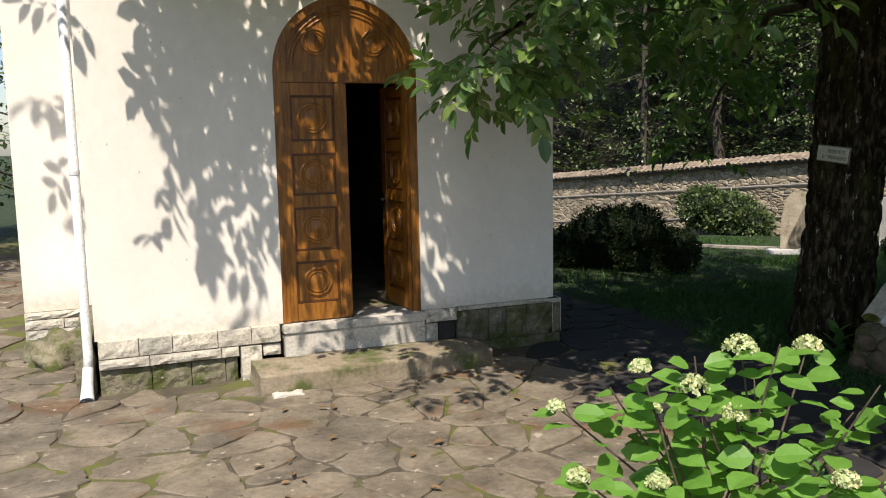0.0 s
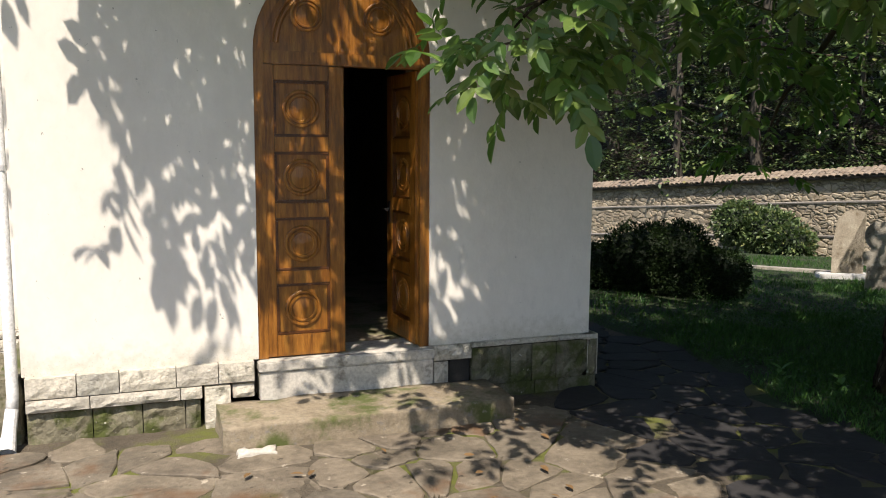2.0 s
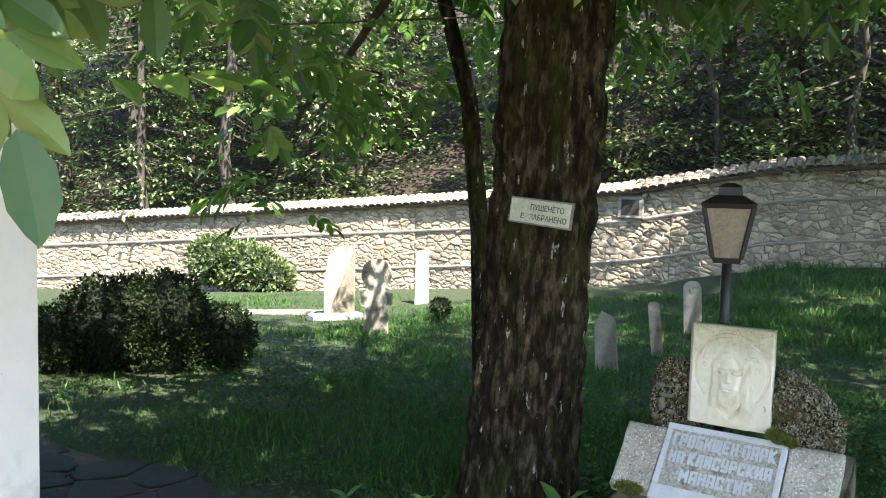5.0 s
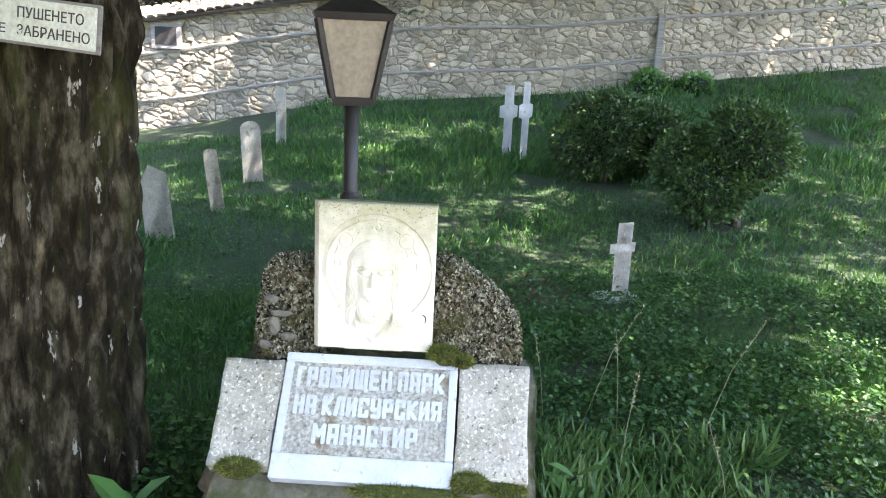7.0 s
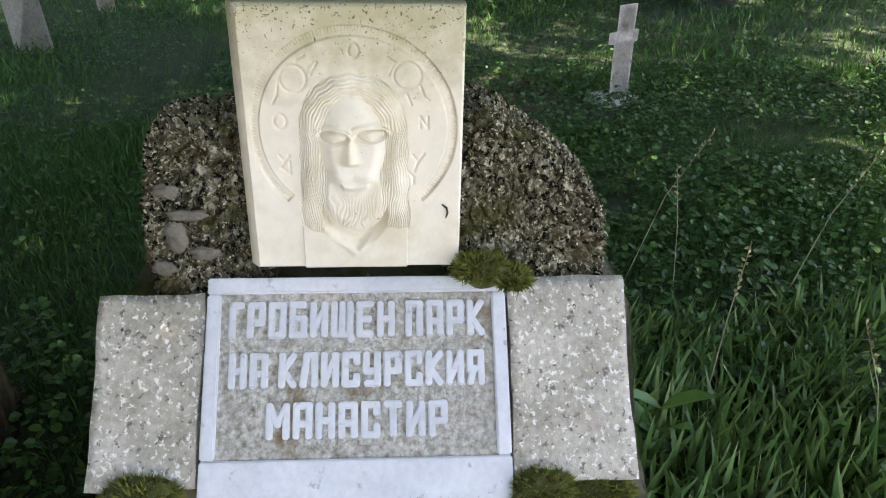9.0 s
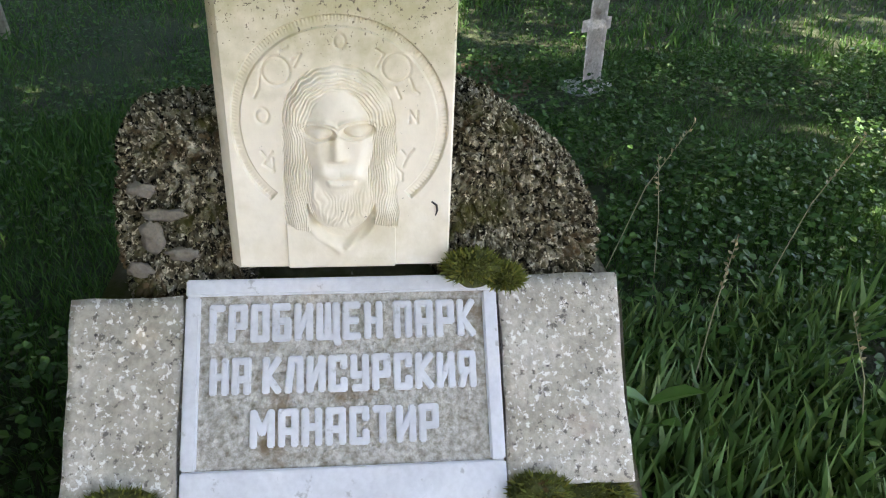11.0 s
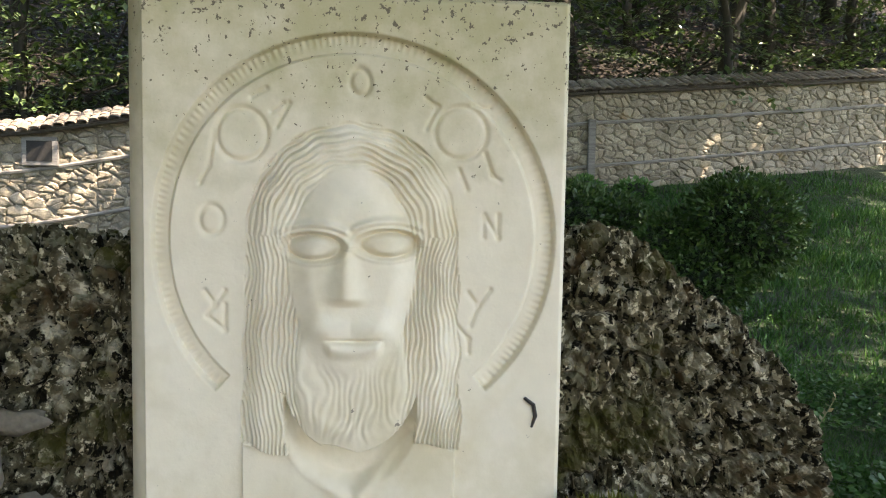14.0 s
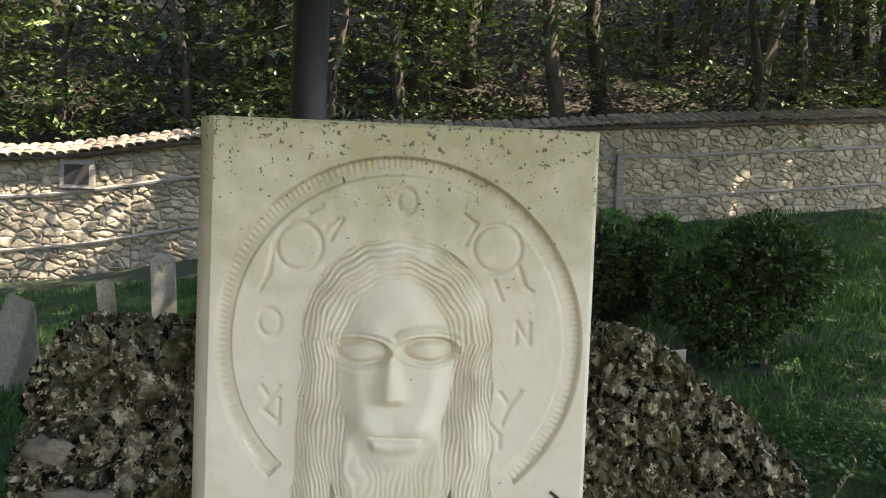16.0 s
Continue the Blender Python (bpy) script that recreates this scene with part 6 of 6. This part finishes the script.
for x0, y0, x1, y1 in RUNS:
    L = math.hypot(x1 - x0, y1 - y0)
    ux, uy = (x1 - x0) / L, (y1 - y0) / L
    lo = max(0, (-12 - y0) / uy) if uy > 0 else 0
    hi = min(L, (31 - y0) / uy)
    if hi <= lo:
        continue
    nseg = max(2, int((hi - lo) / 0.6))
    line = [(x0 + ux * s, y0 + uy * s) for s in np.linspace(lo, hi, nseg + 1)]
    zs = [ground_z(x, y) for x, y in line]
    # core
    bm = bmesh.new()
    cols = []
    for (x, y), z in zip(line, zs):
        cols.append([bm.verts.new((x + dx * uy, y - dx * ux, z + h)) for dx, h in ((0.03, -0.4), (0.03, wall_high(y)), (0.45, wall_high(y)), (0.45, -0.4))])
    for a, b in zip(cols, cols[1:]):
        for i in range(4):
            bm.faces.new((a[i], b[i], b[(i + 1) % 4], a[(i + 1) % 4]))
    bmesh.ops.recalc_face_normals(bm, faces=bm.faces[:])
    part("mortar_core", bm, MORTAR, fence)
    # coping: eaves board and rows of tiles on both slopes
    for name, dx, h, rr, mt in (("eaves_board", -0.10, 1.0, 0.035, DARKTIMBER), ("timber_lace", 0.0, 0.70, 0.035, TIMBER), ("timber_lace", 0.0, 0.27, 0.03, TIMBER)):
        pts = [(x + dx * uy, y - dx * ux, z + h * wall_high(y) - 0.015 + 0.015 * noise.noise((x, y, h))) for (x, y), z in zip(line, zs)]
        part(name, tube(pts, [rr] * len(pts), 6), mt, fence, "weathered horizontal timber")
    bm = bmesh.new()
    cols = [[bm.verts.new((x + dx * uy, y - dx * ux, z + h)) for dx, h in ((-0.14, wall_high(y)), (0.24, wall_high(y) + 0.17), (0.62, wall_high(y)))] for (x, y), z in zip(line, zs)]
    for a, b in zip(cols, cols[1:]):
        for i in range(3):
            bm.faces.new((a[i], b[i], b[(i + 1) % 3], a[(i + 1) % 3]))
    bmesh.ops.recalc_face_normals(bm, faces=bm.faces[:])
    part("coping_bed", bm, MORTAR, fence)
    s = lo
    while s < hi:
        x, y = x0 + ux * s, y0 + uy * s
        z = ground_z(x, y)
        for row in range(3):
            f = row / 3
            dx, h = -0.17 + 0.38 * f, wall_high(y) + 0.015 + 0.17 * f
            m = Matrix(((ux, uy, 0, x + dx * uy), (uy, -ux, 0, y - dx * ux), (0, 0, 1, z + h), (0, 0, 0, 1))) @ pose(0, 0, 0, 22 + rf.uniform(-4, 4), rf.uniform(-5, 5), rf.uniform(-6, 6))
            wv, dp = rf.uniform(0.075, 0.09), 0.19
            vs = [(wv * math.cos(math.pi * i / 5), yy, 0.045 * math.sin(math.pi * i / 5) + up) for up in (0, 0.015) for yy in (0, dp) for i in range(6)]
            fs = []
            for i in range(5):
                fs += [(12 + i, 12 + i + 1, 18 + i + 1, 18 + i), (i, 12 + i, 12 + i + 1, i + 1)]
            fs = [f_[::-1] for f_ in fs]
            tiles.append((math.hypot(x - 11, y - 7), vs, fs, m))
        s += 0.17
    # stones
    top = wall_high(y0)
    n = int((hi - lo) * top * 58)
    seeds = [(rf.uniform(lo, hi) * 0.62, rf.uniform(-0.05, top)) for _ in range(n)]
    for poly in cells(seeds, (lo * 0.62, -0.05), (hi * 0.62, top - 0.04)):
        poly = [np.array((p[0] / 0.62, p[1])) for p in poly]
        vs, fs, c = slab_piece(poly, 0.007, 0.014, rf.uniform(0.012, 0.042), 0.08, rf, 0.16)
        x, y = x0 + ux * c[0], y0 + uy * c[0]
        m = Matrix(((ux, 0, -uy, x + 0.03 * uy), (uy, 0, ux, y - 0.03 * ux), (0, 1, 0, ground_z(x, y) + c[1] * wall_high(y) / top), (0, 0, 0, 1)))
        stones.append((math.hypot(x - 11, y - 7), vs, fs, m))
stones.sort(key=lambda p: p[0])
tiles.sort(key=lambda p: p[0])
lay([p[1:] for p in stones], "stone", RUBBLE, RUBBLE_REST, fence)
lay([p[1:] for p in tiles], "coping_tile", TILE, TILE_REST, fence)


def on_fence(y, h, out=0.05):
    x = fence_x(y)
    return Vector((x - out, y, ground_z(x, y) + h))


p = on_fence(9.35, 1.60, 0.02)
part("niche_frame", block((p.x - 0.05, p.y - 0.27, p.z - 0.22), (p.x + 0.02, p.y + 0.27, p.z + 0.22), 0.01), TIMBER, fence, "pale framed niche in the wall")
# thin dark sheet on the frame, painted shade of the niche
part("niche_recess", block((p.x - 0.056, p.y - 0.19, p.z - 0.15), (p.x - 0.052, p.y + 0.19, p.z + 0.16)), HOLE_SHADE, fence)
p = on_fence(0.55, 0.0, 0.05)
part("wall_post", block((p.x - 0.06, p.y - 0.06, p.z - 0.2), (p.x + 0.04, p.y + 0.06, p.z + 1.25), 0.008), TIMBER, fence, "pale upright timber post")

# ---- the wooded slope ----
def forest_tree(name, height, r, sprays, spread, low, seed, label):
    rg = np.random.default_rng(seed)
    ob = empty(name, label, "tree", group="trees of the wooded slope")
    pts, x, y = [], 0.0, 0.0
    for i in range(9):
        pts.append((x, y, -0.4 + height * i / 8))
        x += rg.normal(0, 0.10)
        y += rg.normal(0, 0.10)
    part("trunk", tube(pts, [r * (1.15 - 0.1 * i) for i in range(9)], 9), FOREST_BARK, ob, smooth=True)
    P, A, U = [], [], []
    for k in range(sprays):
        z = low + (height * 1.05 - low) * rg.uniform(0, 1) ** 0.8
        a = rg.uniform(0, 2 * math.pi)
        reach = spread * (0.35 + 0.65 * math.sin(math.pi * min(1, (z - low) / (height * 1.1 - low) * 0.8 + 0.2))) * rg.uniform(0.25, 1) ** 0.6
        c = np.array((math.cos(a) * reach, math.sin(a) * reach, z))
        out = np.array((math.cos(a), math.sin(a), -0.12))
        m = 15
        off = rg.uniform(-1, 1, (m, 3)) * np.array((0.42, 0.42, 0.05))
        P.append(c + off + np.outer(np.einsum("ij,j->i", off, out), np.array((0, 0, -0.25))))
        A.append(out + rg.normal(0, 0.55, (m, 3)))
        U.append(np.array((0, 0, 1.0)) + rg.normal(0, 0.25, (m, 3)))
        if k % 9 == 0 and reach > 0.8:
            part("branch", tube([(0, 0, z + 0.5), (c[0] * 0.5, c[1] * 0.5, z + 0.25), tuple(c)], [0.03, 0.02, 0.008], 5), FOREST_BARK, ob)
    P, A, U = np.concatenate(P), np.concatenate(A), np.concatenate(U)
    part_of("crown", scatter("crown", DIAMOND, [(0, 1, 2, 3)], turns_from(A, U), P, rg.uniform(0.12, 0.20, len(P)), FOREST), ob)
    return ob


kinds = [forest_tree("forest_tree", 9.5, 0.15, 330, 2.3, 1.2, 1, "slender broadleaf tree on the wooded slope"), forest_tree("forest_tree", 12, 0.20, 380, 2.6, 2.4, 2, "tall broadleaf tree on the wooded slope"), forest_tree("forest_tree", 7, 0.09, 300, 1.9, 0.4, 3, "low bushy young tree above the wall"), forest_tree("forest_tree", 11, 0.13, 240, 2.0, 4.5, 4, "bare-stemmed tall tree on the wooded slope")]
rt = random.Random(12)
placed = []
tries = 0
while len(placed) < 118 and tries < 6000:
    tries += 1
    y = rt.uniform(-16, 40)
    d = 1.3 + 17 * rt.random() ** 1.3
    x = fence_x(y) + d
    if all(math.hypot(x - a, y - b) > 1.25 for a, b in placed):
        placed.append((x, y))
for i, (x, y) in enumerate(placed):
    near = x - fence_x(y) < 4
    k = kinds[rt.choice((0, 2, 2, 2) if near else (0, 1, 1, 3))]
    m = pose(x, y, ground_z(x, y), rt.uniform(-3, 3), rt.uniform(-3, 3), rt.uniform(0, 360)) @ Matrix.Scale(rt.uniform(0.85, 1.2), 4)
    if i < 4:
        kinds[i].matrix_basis = m
    else:
        c = copy_thing(k, m)
        c.scale = m.to_scale()
for x, y in ((-3.5, 13), (-5.2, 11.5), (-6.5, 14), (-4.6, 17), (-8, 12), (-2.5, 19)):
    c = copy_thing(kinds[2], pose(x, y, 0, 0, 0, x * 70))
    tagged(c, "leafy young tree beyond the church corner")
ru = np.random.default_rng(60)
P, A = [], []
for _ in range(2600):
    y = ru.uniform(-14, 34)
    d = 0.75 + 9 * ru.uniform(0, 1) ** 1.6
    x = fence_x(y) + d
    c = np.array((x, y, ground_z(x, y) + ru.uniform(0.1, 1.7) * (1.0 if d > 1.2 else 0.9)))
    P.append(c + ru.uniform(-1, 1, (14, 3)) * np.array((0.35, 0.4, 0.06)))
    A.append(ru.normal(0, 1, (14, 3)) * np.array((1, 1, 0.2)) + np.array((-0.5, 0, -0.15)))
P, A = np.concatenate(P), np.concatenate(A)
tagged(new("undergrowth", scatter("undergrowth", DIAMOND, [(0, 1, 2, 3)], turns_from(A, ru.normal(0, 0.3, A.shape) + np.array((0, 0, 1))), P, ru.uniform(0.09, 0.17, len(P)), FOREST)), "leafy undergrowth behind the boundary wall", "undergrowth", kind="stuff")

# ---- fallen leaves ----
rl = np.random.default_rng(77)
for k in range(26):
    x, y = rl.uniform(0.6, 3.0), rl.uniform(3.2, 5.8)
    a = rl.uniform(0, 6.3)
    d = np.array([(math.cos(a), math.sin(a), rl.uniform(-0.05, 0.1))])
    ob = new("fallen_leaf", scatter("fallen_leaf", LEAFLET, LEAFLET_FACES, turns_from(d, np.array([(rl.normal(0, 0.2), rl.normal(0, 0.2), 1.0)])), np.array([(x, y, 0.034)]), np.array([rl.uniform(0.05, 0.09)]), DRYLEAF))
    tagged(ob, "dry brown fallen leaf lying on the flagstones", "leaf", "fallen leaves")

# ---- flagstones ----
paving = empty("paving", "irregular grey-brown flagstone paving with mossy joints", "paving", kind="structure")
rp = random.Random(15)
seeds = []
tries = 0
while tries < 9000:
    tries += 1
    x, y = rp.uniform(-8, 5.2), rp.uniform(-5, 15)
    need = rp.choice((0.19, 0.26, 0.36, 0.50, 0.58)) if -3 < x and 0 < y < 8.5 else 0.45
    if all((x - a) ** 2 + ((y - b) * 1.25) ** 2 > need ** 2 for a, b in seeds):
        seeds.append((x, y))
pieces = []
for poly in cells(seeds, (-8, -5), (5.2, 15)):
    c = sum(poly) / len(poly)
    if c[0] > edge_x(c[1]) or (LEFT - 0.05 < c[0] < RIGHT + 0.1 and c[1] > FRONT - 0.15) or (-0.85 < c[0] < 1 and c[1] > 7.9) or (0.95 < c[0] < 2.62 and 5.9 < c[1] < 6.4):
        continue
    vs, fs, c = slab_piece(poly, 0.010, 0.006, rp.uniform(0.006, 0.017), 0.03, rp, 0.11)
    pieces.append((math.hypot((c[0] - 1.0) * 0.8, c[1] - 4.2), vs, fs, Matrix.Translation((c[0], c[1], 0))))
pieces.sort(key=lambda p: p[0])
# slabs right of this line take the colour with the shade painted in
def is_shaded_slate(q):
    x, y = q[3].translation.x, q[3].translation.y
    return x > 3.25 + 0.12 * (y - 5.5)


lay([q[1:] for q in pieces if not is_shaded_slate(q)], "flagstone", FLAG, FLAG_REST, paving)
lay(sorted((q[1:] for q in pieces if is_shaded_slate(q)), key=lambda q: abs(q[2].translation.y - 7)), "slate_slab", SHADED_SLATE, SHADED_SLATE, paving, 120)
